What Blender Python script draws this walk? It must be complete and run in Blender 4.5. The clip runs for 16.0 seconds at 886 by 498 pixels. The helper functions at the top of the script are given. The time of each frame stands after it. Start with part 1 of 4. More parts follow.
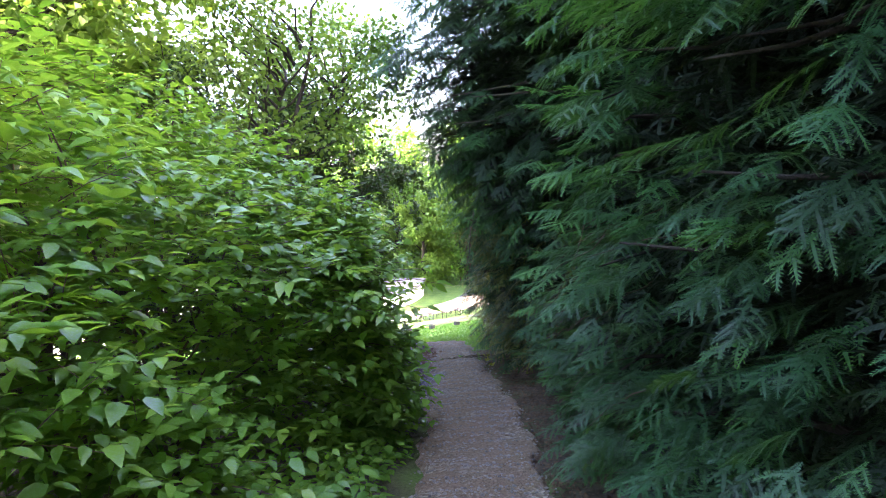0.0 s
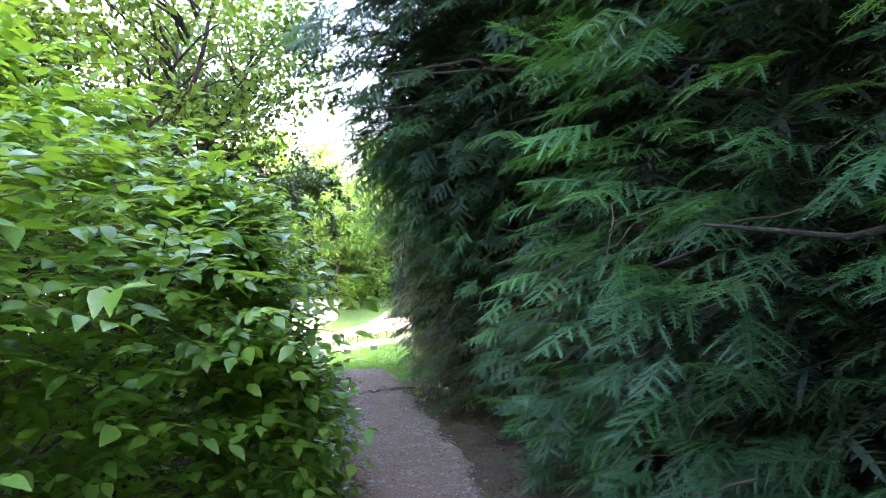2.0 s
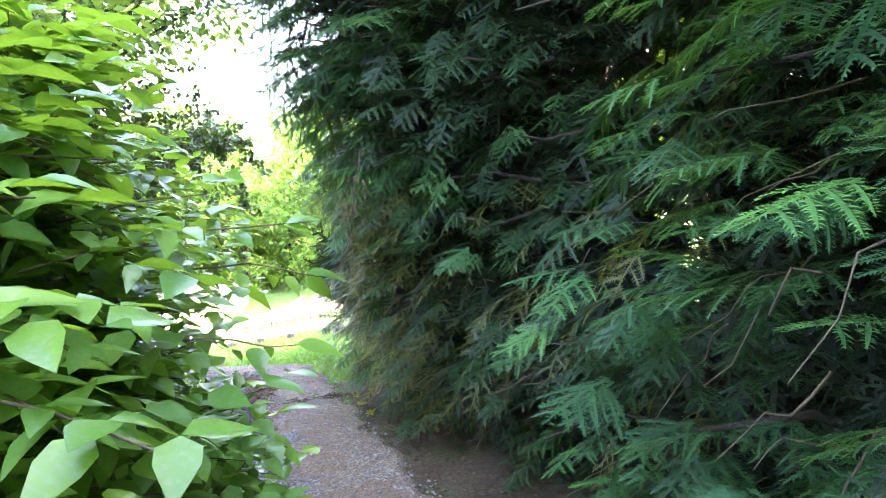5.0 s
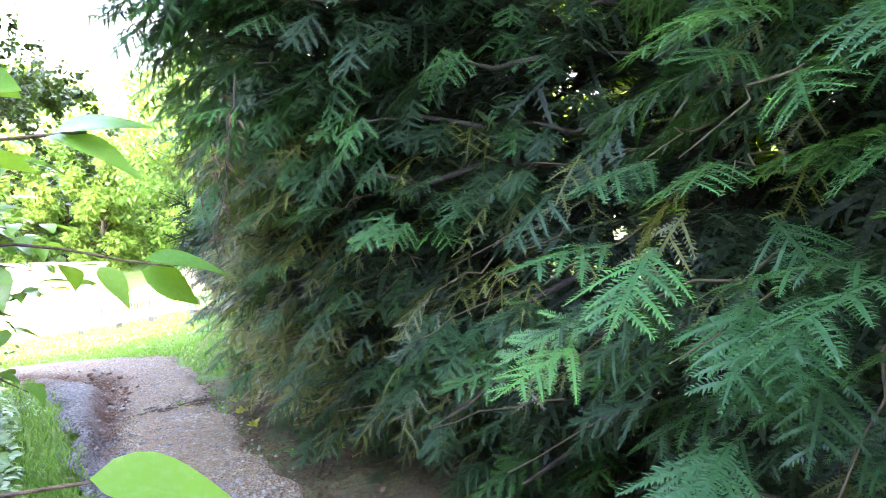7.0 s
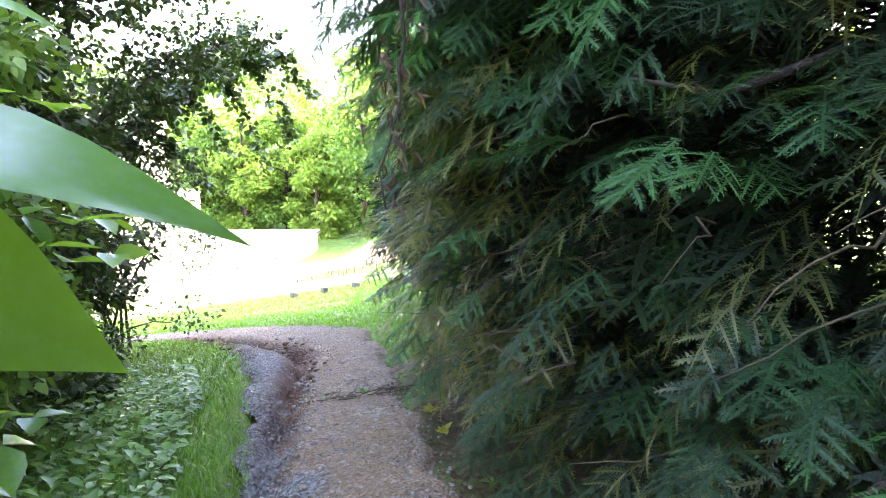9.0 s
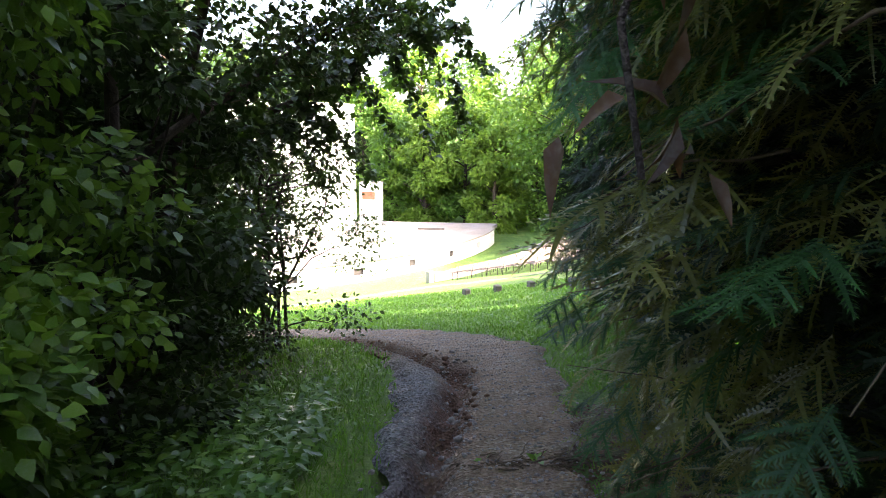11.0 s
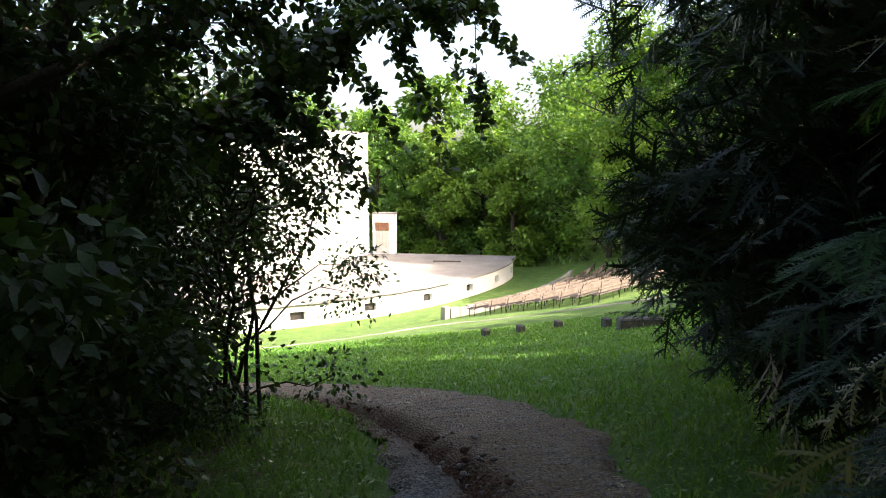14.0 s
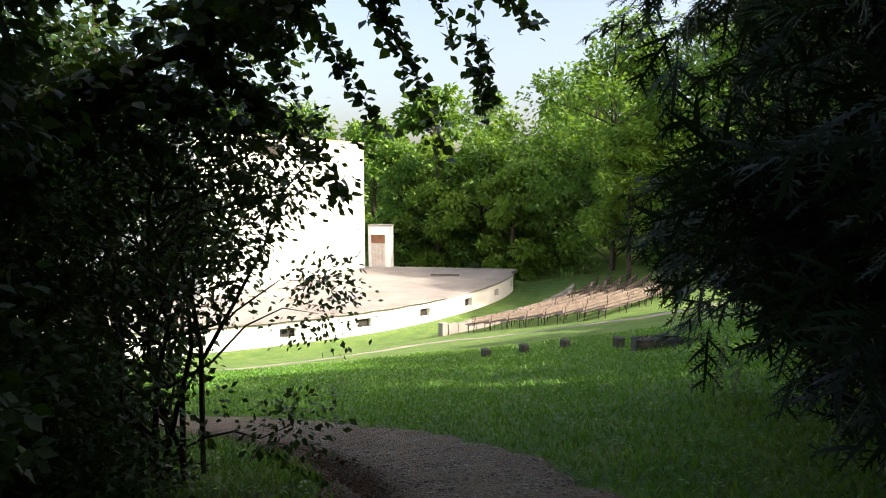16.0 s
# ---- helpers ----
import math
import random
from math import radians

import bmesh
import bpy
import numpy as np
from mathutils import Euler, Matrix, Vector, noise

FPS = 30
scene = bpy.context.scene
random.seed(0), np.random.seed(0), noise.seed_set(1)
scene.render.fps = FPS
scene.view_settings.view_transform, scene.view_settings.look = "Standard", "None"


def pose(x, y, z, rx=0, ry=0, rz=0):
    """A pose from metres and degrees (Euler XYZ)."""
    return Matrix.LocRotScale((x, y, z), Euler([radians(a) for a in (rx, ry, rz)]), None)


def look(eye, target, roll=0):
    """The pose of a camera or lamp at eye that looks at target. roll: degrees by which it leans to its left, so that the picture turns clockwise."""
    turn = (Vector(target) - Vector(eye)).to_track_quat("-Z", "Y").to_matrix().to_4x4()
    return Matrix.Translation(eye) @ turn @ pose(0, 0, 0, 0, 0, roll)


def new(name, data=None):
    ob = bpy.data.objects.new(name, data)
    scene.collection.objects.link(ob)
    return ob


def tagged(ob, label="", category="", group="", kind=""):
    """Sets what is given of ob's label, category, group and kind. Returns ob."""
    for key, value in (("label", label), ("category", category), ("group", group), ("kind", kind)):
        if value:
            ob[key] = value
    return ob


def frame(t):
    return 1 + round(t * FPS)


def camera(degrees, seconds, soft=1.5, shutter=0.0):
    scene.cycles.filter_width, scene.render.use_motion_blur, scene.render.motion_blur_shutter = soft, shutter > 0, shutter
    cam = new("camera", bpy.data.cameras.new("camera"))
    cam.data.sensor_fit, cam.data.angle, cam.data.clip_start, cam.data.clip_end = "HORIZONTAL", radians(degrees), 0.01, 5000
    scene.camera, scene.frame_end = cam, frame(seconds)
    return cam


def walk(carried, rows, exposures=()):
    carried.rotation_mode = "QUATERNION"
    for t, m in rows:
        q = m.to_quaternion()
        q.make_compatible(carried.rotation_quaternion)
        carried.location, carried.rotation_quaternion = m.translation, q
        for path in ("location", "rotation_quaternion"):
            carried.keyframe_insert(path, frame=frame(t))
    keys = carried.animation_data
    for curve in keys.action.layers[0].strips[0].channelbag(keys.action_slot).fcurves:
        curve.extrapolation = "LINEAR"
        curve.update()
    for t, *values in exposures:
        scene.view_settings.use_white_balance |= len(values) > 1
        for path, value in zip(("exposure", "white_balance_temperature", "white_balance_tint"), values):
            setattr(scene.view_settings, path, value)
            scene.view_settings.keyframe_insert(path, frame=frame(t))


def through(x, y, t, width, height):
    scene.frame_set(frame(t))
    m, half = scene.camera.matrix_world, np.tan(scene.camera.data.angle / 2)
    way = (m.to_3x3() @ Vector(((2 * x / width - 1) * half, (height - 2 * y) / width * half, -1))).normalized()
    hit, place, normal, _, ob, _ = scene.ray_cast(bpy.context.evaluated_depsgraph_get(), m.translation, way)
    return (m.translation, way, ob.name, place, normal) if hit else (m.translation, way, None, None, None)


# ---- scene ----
cam = camera(65.7, 16.0, soft=1.0)
# seconds, eye, then heading, pitch and lean in degrees
ROWS = [
    (0.0, 0.126, 0.002, 1.500, 0.95, -4.68, -0.06),
    (0.5, 0.140, 0.423, 1.443, 0.00, -5.83, -0.15),
    (1.0, 0.077, 0.870, 1.368, -0.95, -4.19, 1.47),
    (1.5, 0.010, 1.313, 1.302, -3.04, -3.32, 2.02),
    (2.0, -0.040, 1.744, 1.223, -6.18, -2.72, 1.10),
    (2.5, -0.100, 2.138, 1.160, -7.99, -2.55, 1.13),
    (3.0, -0.165, 2.561, 1.104, -9.53, -2.67, 1.21),
    (3.5, -0.185, 3.026, 1.039, -11.19, -2.95, 1.11),
    (6.0, -0.157, 4.930, 0.807, -18.28, -5.12, 2.14),
    (6.5, -0.130, 5.252, 0.783, -22.87, -5.80, 1.76),
    (7.0, -0.075, 5.541, 0.761, -23.81, -6.13, 1.37),
    (7.5, 0.000, 5.842, 0.727, -24.05, -6.66, 1.29),
    (8.0, 0.075, 6.181, 0.669, -22.07, -7.45, 0.97),
    (8.5, 0.125, 6.509, 0.603, -13.99, -8.07, 0.54),
    (9.0, 0.170, 6.936, 0.549, -7.54, -8.74, 0.16),
    (9.5, 0.225, 7.413, 0.497, -2.04, -9.52, -0.20),
    (10.0, 0.260, 7.861, 0.452, 2.75, -9.55, -0.29),
    (12.5, -0.006, 9.826, 0.216, 8.67, -7.97, -0.15),
    (13.0, -0.055, 10.259, 0.163, 8.77, -7.57, -0.26),
    (13.5, -0.103, 10.691, 0.110, 8.76, -6.97, -0.26),
    (14.0, -0.151, 11.123, 0.057, 8.66, -6.47, -0.25),
    (14.5, -0.199, 11.556, 0.004, 8.66, -6.17, -0.35),
    (15.0, -0.248, 11.988, -0.049, 8.56, -5.87, -0.24),
    (15.5, -0.296, 12.420, -0.103, 8.56, -5.77, -0.24),
    (16.0, -0.344, 12.852, -0.156, 8.55, -5.37, -0.34),
]
EXPOSURES = [(0.0, 4.05, 6450, 32), (1.5, 4.35, 6500, 32), (3.0, 4.90, 6600, 31), (6.0, 5.60, 6750, 30), (7.5, 5.80, 6800, 33), (8.3, 5.75, 6800, 34), (9.0, 5.10, 6750, 31), (10.2, 3.90, 6800, 27), (12.3, 2.55, 7000, 20), (14.0, 1.95, 7050, 18), (16.0, 1.40, 7150, 17)]
walk(cam, [(t, pose(x, y, z, 90 + p, 0, a) @ pose(0, 0, 0, 0, 0, r)) for t, x, y, z, a, p, r in ROWS], EXPOSURES)

# ---- light ----
world = bpy.data.worlds.new("sky")
scene.world = world
world.use_nodes = True
SUN_TO = Vector((0.80, -0.20, 0.56)).normalized()
sky = world.node_tree.nodes.new("ShaderNodeTexSky")
sky.sky_type, sky.sun_disc = "NISHITA", False
sky.sun_elevation = math.asin(SUN_TO.z)
sky.sun_rotation = math.atan2(SUN_TO.x, SUN_TO.y)
sky.air_density, sky.dust_density = 1.0, 5.0
bg = world.node_tree.nodes["Background"]
bg.inputs["Strength"].default_value = 0.15
world.node_tree.links.new(sky.outputs[0], bg.inputs["Color"])
sun = new("sun", bpy.data.lights.new("sun", "SUN"))
sun.data.energy, sun.data.angle, sun.data.color = 4.5, radians(0.5), (1.0, 0.94, 0.84)
sun.matrix_world = look(SUN_TO * 100, (0, 0, 0))


# ---- materials ----
def material(name):
    m = bpy.data.materials.new(name)
    m.use_nodes = True
    nt = m.node_tree
    return m, nt, nt.nodes["Principled BSDF"], nt.nodes["Material Output"]


def ramp_of(nt, source, stops):
    r = nt.nodes.new("ShaderNodeValToRGB")
    while len(r.color_ramp.elements) < len(stops):
        r.color_ramp.elements.new(0.5)
    for el, (p, c) in zip(r.color_ramp.elements, stops):
        el.position, el.color = p, (*c, 1)
    nt.links.new(source, r.inputs[0])
    return r.outputs[0]


def noise_of(nt, scale, detail=4, rough=0.6):
    tc = nt.nodes.new("ShaderNodeTexCoord")
    n = nt.nodes.new("ShaderNodeTexNoise")
    n.inputs["Scale"].default_value, n.inputs["Detail"].default_value = scale, detail
    n.inputs["Roughness"].default_value = rough
    nt.links.new(tc.outputs["Object"], n.inputs["Vector"])
    return n.outputs["Fac"]


def mix_of(nt, a, b, fac, kind="MIX"):
    m = nt.nodes.new("ShaderNodeMix")
    m.data_type, m.blend_type = "RGBA", kind
    for value, socket in ((fac, m.inputs[0]), (a, m.inputs[6]), (b, m.inputs[7])):
        if hasattr(value, "is_output"):
            nt.links.new(value, socket)
        else:
            socket.default_value = value
    return m.outputs[2]


def bump_of(nt, bsdf, height, strength, distance=0.02):
    b = nt.nodes.new("ShaderNodeBump")
    b.inputs["Strength"].default_value, b.inputs["Distance"].default_value = strength, distance
    nt.links.new(height, b.inputs["Height"])
    nt.links.new(b.outputs[0], bsdf.inputs["Normal"])


def leaf_material(name, stops, through_colour, through=0.4, rough=0.45, blotch=2.0):
    """Leaves: a waxy face, light coming through, one tone for each leaf and broad drifts over the plant."""
    m, nt, bsdf, out = material(name)
    geo = nt.nodes.new("ShaderNodeAttribute")
    geo.attribute_name = "tone"
    drift = noise_of(nt, blotch, 3)
    add = nt.nodes.new("ShaderNodeMath")
    add.operation = "MULTIPLY_ADD"
    nt.links.new(drift, add.inputs[0])
    add.inputs[1].default_value = 0.9
    sub = nt.nodes.new("ShaderNodeMath")
    sub.operation = "MULTIPLY_ADD"
    nt.links.new(geo.outputs["Fac"], sub.inputs[0])
    sub.inputs[1].default_value, sub.inputs[2].default_value = 0.75, -0.33
    nt.links.new(sub.outputs[0], add.inputs[2])
    col = ramp_of(nt, add.outputs[0], stops)
    grain = noise_of(nt, 90.0, 2)
    col = mix_of(nt, col, (0.55, 0.6, 0.5, 1), ramp_of(nt, grain, [(0.45, (0, 0, 0)), (1.0, (0.16, 0.16, 0.16))]), "MIX")
    nt.links.new(col, bsdf.inputs["Base Color"])
    bsdf.inputs["Roughness"].default_value = rough
    bsdf.inputs["Specular IOR Level"].default_value = 0.4
    tr = nt.nodes.new("ShaderNodeBsdfTranslucent")
    nt.links.new(mix_of(nt, col, (*through_colour, 1), 0.75), tr.inputs["Color"])
    mx = nt.nodes.new("ShaderNodeMixShader")
    mx.inputs[0].default_value = through
    nt.links.new(bsdf.outputs[0], mx.inputs[1])
    nt.links.new(tr.outputs[0], mx.inputs[2])
    nt.links.new(mx.outputs[0], out.inputs["Surface"])
    return m


def plain_material(name, stops, scale, rough, bump=0.3, fine=60.0, metal=0.0):
    """A surface with broad and fine variation and a little relief."""
    m, nt, bsdf, out = material(name)
    broad, small = noise_of(nt, scale, 5), noise_of(nt, fine, 4, 0.7)
    col = ramp_of(nt, broad, stops)
    col = mix_of(nt, col, ramp_of(nt, small, [(0.3, (0.55, 0.55, 0.55)), (0.7, (1.25, 1.25, 1.25))]), 0.7, "MULTIPLY")
    nt.links.new(col, bsdf.inputs["Base Color"])
    bsdf.inputs["Roughness"].default_value, bsdf.inputs["Metallic"].default_value = rough, metal
    bump_of(nt, bsdf, small, bump)
    return m


SHRUB_LEAF = leaf_material("shrub_leaf", [(0.1, (0.040, 0.125, 0.026)), (0.5, (0.080, 0.215, 0.040)), (0.9, (0.19, 0.37, 0.050))], (0.36, 0.64, 0.03), 0.36, 0.23, 1.2)
YEW_NEEDLE = leaf_material("yew_needle", [(0.1, (0.012, 0.055, 0.021)), (0.5, (0.028, 0.130, 0.044)), (0.95, (0.11, 0.32, 0.058))], (0.15, 0.36, 0.03), 0.28, 0.42, 1.6)
# yew needle again, darkened to carry the shade over parts of the row
YEW_SHADED = leaf_material("shaded_yew_needle", [(0.1, (0.006, 0.030, 0.010)), (0.5, (0.012, 0.066, 0.019)), (0.95, (0.045, 0.18, 0.030))], (0.10, 0.25, 0.02), 0.22, 0.52, 1.6)
YEW_OLD = leaf_material("old_yew_needle", [(0.1, (0.045, 0.060, 0.020)), (0.5, (0.095, 0.120, 0.034)), (0.95, (0.21, 0.22, 0.065))], (0.40, 0.40, 0.04), 0.34, 0.30, 2.5)
# near-black needles that paint deep shade inside the yews and on the conifers
YEW_DEEP_SHADE = leaf_material("yew_shade_needle", [(0.1, (0.006, 0.019, 0.008)), (0.6, (0.011, 0.034, 0.012)), (0.95, (0.028, 0.065, 0.016))], (0.08, 0.15, 0.02), 0.08, 0.6, 1.0)
# tree leaf darkened so that foliage in shade or against the sky stays dark
SHADED_LEAF = leaf_material("shaded_leaf", [(0.1, (0.008, 0.026, 0.006)), (0.5, (0.016, 0.052, 0.009)), (0.9, (0.04, 0.10, 0.014))], (0.14, 0.26, 0.02), 0.2, 0.5, 0.6)
TREE_LEAF = leaf_material("tree_leaf", [(0.1, (0.03, 0.09, 0.014)), (0.5, (0.065, 0.165, 0.024)), (0.9, (0.14, 0.26, 0.035))], (0.24, 0.42, 0.03), 0.38, 0.45, 0.35)
BRIGHT_LEAF = leaf_material("bright_leaf", [(0.1, (0.07, 0.15, 0.015)), (0.5, (0.12, 0.23, 0.025)), (0.9, (0.18, 0.30, 0.04))], (0.30, 0.45, 0.04), 0.4, 0.5, 0.35)
GROUND_LEAF = leaf_material("ground_plant_leaf", [(0.1, (0.035, 0.12, 0.02)), (0.5, (0.075, 0.20, 0.03)), (0.9, (0.15, 0.29, 0.05))], (0.26, 0.46, 0.03), 0.35, 0.33, 1.0)
GRASS_BLADE = leaf_material("grass_blade", [(0.1, (0.035, 0.14, 0.016)), (0.5, (0.070, 0.225, 0.026)), (0.9, (0.14, 0.31, 0.040))], (0.26, 0.48, 0.02), 0.35, 0.45, 0.6)
DRY_LEAF = leaf_material("dry_leaf", [(0.1, (0.03, 0.016, 0.009)), (0.5, (0.075, 0.042, 0.022)), (0.9, (0.17, 0.105, 0.055))], (0.30, 0.16, 0.05), 0.2, 0.7, 3.0)
YELLOW_LEAF = leaf_material("yellow_weed_leaf", [(0.1, (0.25, 0.24, 0.03)), (0.5, (0.36, 0.34, 0.04)), (0.9, (0.45, 0.42, 0.06))], (0.45, 0.45, 0.04), 0.35, 0.55, 3.0)
BARK = plain_material("bark", [(0.3, (0.028, 0.021, 0.015)), (0.7, (0.085, 0.066, 0.048))], 6.0, 0.9, 0.8, 50.0)
TWIG = plain_material("twig", [(0.3, (0.07, 0.05, 0.03)), (0.7, (0.15, 0.11, 0.06))], 9.0, 0.85, 0.4, 120.0)
STONE = plain_material("pebble", [(0.3, (0.09, 0.085, 0.08)), (0.7, (0.42, 0.38, 0.33))], 16.0, 0.8, 0.4, 90.0)
# stone colour darkened for the shade that the stubs and block stand in
SHADED_STONE = plain_material("shaded_stone", [(0.3, (0.05, 0.048, 0.042)), (0.7, (0.13, 0.12, 0.10))], 5.0, 0.9, 0.6, 40.0)
CLOD = plain_material("earth_clod", [(0.3, (0.08, 0.042, 0.022)), (0.7, (0.21, 0.12, 0.065))], 9.0, 0.95, 0.9, 45.0)
WHITEWASH = plain_material("whitewashed_render", [(0.3, (0.78, 0.77, 0.73)), (0.7, (0.86, 0.855, 0.83))], 0.5, 0.85, 0.25, 25.0)
CONCRETE = plain_material("concrete", [(0.3, (0.20, 0.185, 0.165)), (0.7, (0.32, 0.295, 0.265))], 0.5, 0.9, 0.4, 18.0)
DARK_METAL = plain_material("dark_metal", [(0.3, (0.03, 0.03, 0.03)), (0.7, (0.06, 0.055, 0.05))], 4.0, 0.5, 0.2, 60.0, 0.6)
GREY_WOOD = plain_material("weathered_wood", [(0.3, (0.09, 0.07, 0.055)), (0.7, (0.20, 0.16, 0.13))], 3.0, 0.85, 0.5, 45.0)
DOOR_PAINT = plain_material("flaking_door_paint", [(0.35, (0.55, 0.50, 0.44)), (0.65, (0.70, 0.66, 0.60))], 2.0, 0.7, 0.4, 30.0)
RED_BOARD = plain_material("red_brown_board", [(0.3, (0.26, 0.11, 0.06)), (0.7, (0.38, 0.18, 0.10))], 2.0, 0.75, 0.4, 30.0)
# near-black panels stand in for the unlit inside behind vents and window
DARK_HOLE = plain_material("dark_interior", [(0.3, (0.02, 0.018, 0.016)), (0.7, (0.04, 0.036, 0.03))], 3.0, 0.95, 0.2, 20.0)


def path_material():
    """Trodden gravel and earth: grey chips, brown soil, damp grey along the washed side."""
    m, nt, bsdf, out = material("gravel_path")
    tc = nt.nodes.new("ShaderNodeTexCoord")
    vor = nt.nodes.new("ShaderNodeTexVoronoi")
    vor.inputs["Scale"].default_value = 42.0
    nt.links.new(tc.outputs["Object"], vor.inputs["Vector"])
    chip = ramp_of(nt, vor.outputs["Color"], [(0.1, (0.10, 0.082, 0.055)), (0.5, (0.23, 0.195, 0.14)), (0.9, (0.50, 0.45, 0.36))])
    soil = ramp_of(nt, noise_of(nt, 30.0, 5, 0.7), [(0.3, (0.11, 0.070, 0.040)), (0.7, (0.32, 0.215, 0.130))])
    col = mix_of(nt, chip, soil, ramp_of(nt, noise_of(nt, 2.2, 6, 0.7), [(0.28, (0, 0, 0)), (0.52, (0.85, 0.85, 0.85))]))
    wash = nt.nodes.new("ShaderNodeAttribute")
    wash.attribute_name = "wash"
    col = mix_of(nt, col, ramp_of(nt, vor.outputs["Color"], [(0.1, (0.05, 0.058, 0.062)), (0.9, (0.24, 0.26, 0.27))]), wash.outputs["Fac"])
    earth = nt.nodes.new("ShaderNodeAttribute")
    earth.attribute_name = "earth"
    col = mix_of(nt, col, ramp_of(nt, noise_of(nt, 18.0, 5, 0.7), [(0.3, (0.085, 0.042, 0.022)), (0.7, (0.19, 0.10, 0.055))]), earth.outputs["Fac"])
    nt.links.new(col, bsdf.inputs["Base Color"])
    bsdf.inputs["Roughness"].default_value = 0.85
    bump_of(nt, bsdf, vor.outputs["Distance"], 1.0, 0.035)
    return m


def ground_material():
    """Turf away from the trees, dark needle litter under them."""
    m, nt, bsdf, out = material("turf_and_litter")
    turf = ramp_of(nt, noise_of(nt, 1.3, 6, 0.65), [(0.3, (0.06, 0.15, 0.02)), (0.55, (0.11, 0.21, 0.03)), (0.8, (0.22, 0.26, 0.07))])
    turf = mix_of(nt, turf, ramp_of(nt, noise_of(nt, 28.0, 4, 0.75), [(0.3, (0.4, 0.4, 0.4)), (0.7, (1.3, 1.3, 1.3))]), 0.8, "MULTIPLY")
    soil = ramp_of(nt, noise_of(nt, 14.0, 6, 0.75), [(0.3, (0.035, 0.025, 0.017)), (0.7, (0.13, 0.09, 0.055))])
    att = nt.nodes.new("ShaderNodeAttribute")
    att.attribute_name = "litter"
    nt.links.new(mix_of(nt, turf, soil, att.outputs["Fac"]), bsdf.inputs["Base Color"])
    bsdf.inputs["Roughness"].default_value = 0.95
    bump_of(nt, bsdf, noise_of(nt, 22.0, 5, 0.7), 0.8, 0.05)
    return m


# ---- shapes ----
rng = np.random.default_rng(7)


def mesh_from(name, verts, faces, mat):
    """A mesh from an array of corners and an array of three- or four-sided faces."""
    me = bpy.data.meshes.new(name)
    verts, faces = np.asarray(verts, np.float32), np.asarray(faces, np.int32)
    k = faces.shape[1]
    me.vertices.add(len(verts))
    me.vertices.foreach_set("co", verts.ravel())
    me.loops.add(faces.size)
    me.loops.foreach_set("vertex_index", faces.ravel())
    me.polygons.add(len(faces))
    me.polygons.foreach_set("loop_start", np.arange(0, faces.size, k, dtype=np.int32))
    me.update(calc_edges=True)
    me.materials.append(mat)
    return me


def smooth(me):
    me.polygons.foreach_set("use_smooth", np.ones(len(me.polygons), bool))
    return me


def child(name, me, parent, label=""):
    ob = new(name, me)
    ob.parent = parent
    return tagged(ob, label)


def pieces(name, shapes, mat, parent):
    for v, f in shapes:
        child(name, smooth(mesh_from(name, v, f, mat)), parent)


def part(name, bm, mat, parent, label=""):
    me = bpy.data.meshes.new(name)
    bm.normal_update()
    bm.to_mesh(me)
    bm.free()
    me.materials.append(mat)
    return child(name, me, parent, label)


def base(name, at, label, category, group="", kind=""):
    ob = new(name)
    ob.location = at
    ob.empty_display_size = 0.2
    return tagged(ob, label, category, group, kind)


def block(bm, centre, size, turn=0.0, bevel=0.0):
    """A box with softened edges, turned about the upright."""
    made = bmesh.ops.create_cube(bm, size=1.0, matrix=Matrix.Translation(centre) @ Matrix.Rotation(turn, 4, "Z") @ Matrix.Diagonal((*size, 1)))
    if bevel:
        edges = list({e for v in made["verts"] for e in v.link_edges})
        bmesh.ops.bevel(bm, geom=edges, offset=bevel, segments=1, affect="EDGES")


def tube(points, radii, sides=6):
    """Corners and faces of a tapering limb through the given points."""
    pts = np.asarray(points, float)
    n = len(pts)
    d = np.gradient(pts, axis=0)
    d /= np.linalg.norm(d, axis=1)[:, None] + 1e-9
    ref = np.where(np.abs(d[:, 2:3]) > 0.9, np.array([[1.0, 0, 0]]), np.array([[0, 0, 1.0]]))
    a = np.cross(d, ref)
    a /= np.linalg.norm(a, axis=1)[:, None] + 1e-9
    b = np.cross(d, a)
    ang = np.arange(sides) * 2 * np.pi / sides
    r = np.asarray(radii, float)[:, None, None]
    v = pts[:, None] + r * (np.cos(ang)[None, :, None] * a[:, None] + np.sin(ang)[None, :, None] * b[:, None])
    i, j = np.meshgrid(np.arange(n - 1), np.arange(sides), indexing="ij")
    k = (j + 1) % sides
    f = np.stack([i * sides + j, i * sides + k, (i + 1) * sides + k, (i + 1) * sides + j], -1).reshape(-1, 4)
    return v.reshape(-1, 3), f


def joined(pieces):
    vs, fs, o = [], [], 0
    for v, f in pieces:
        vs.append(v)
        fs.append(np.asarray(f) + o)
        o += len(v)
    return np.concatenate(vs), np.concatenate(fs)


def frames_of(outward, up_bias=0.0, spin=0.5):
    """Turns whose y axis runs outward, with the upper side (z) up, shaken about."""
    y = outward / (np.linalg.norm(outward, axis=1)[:, None] + 1e-9)
    up = np.array([0, 0, 1.0]) + rng.normal(0, spin, y.shape)
    x = np.cross(y, up)
    x /= np.linalg.norm(x, axis=1)[:, None] + 1e-9
    z = np.cross(x, y)
    return np.stack([x, y, z], -1)


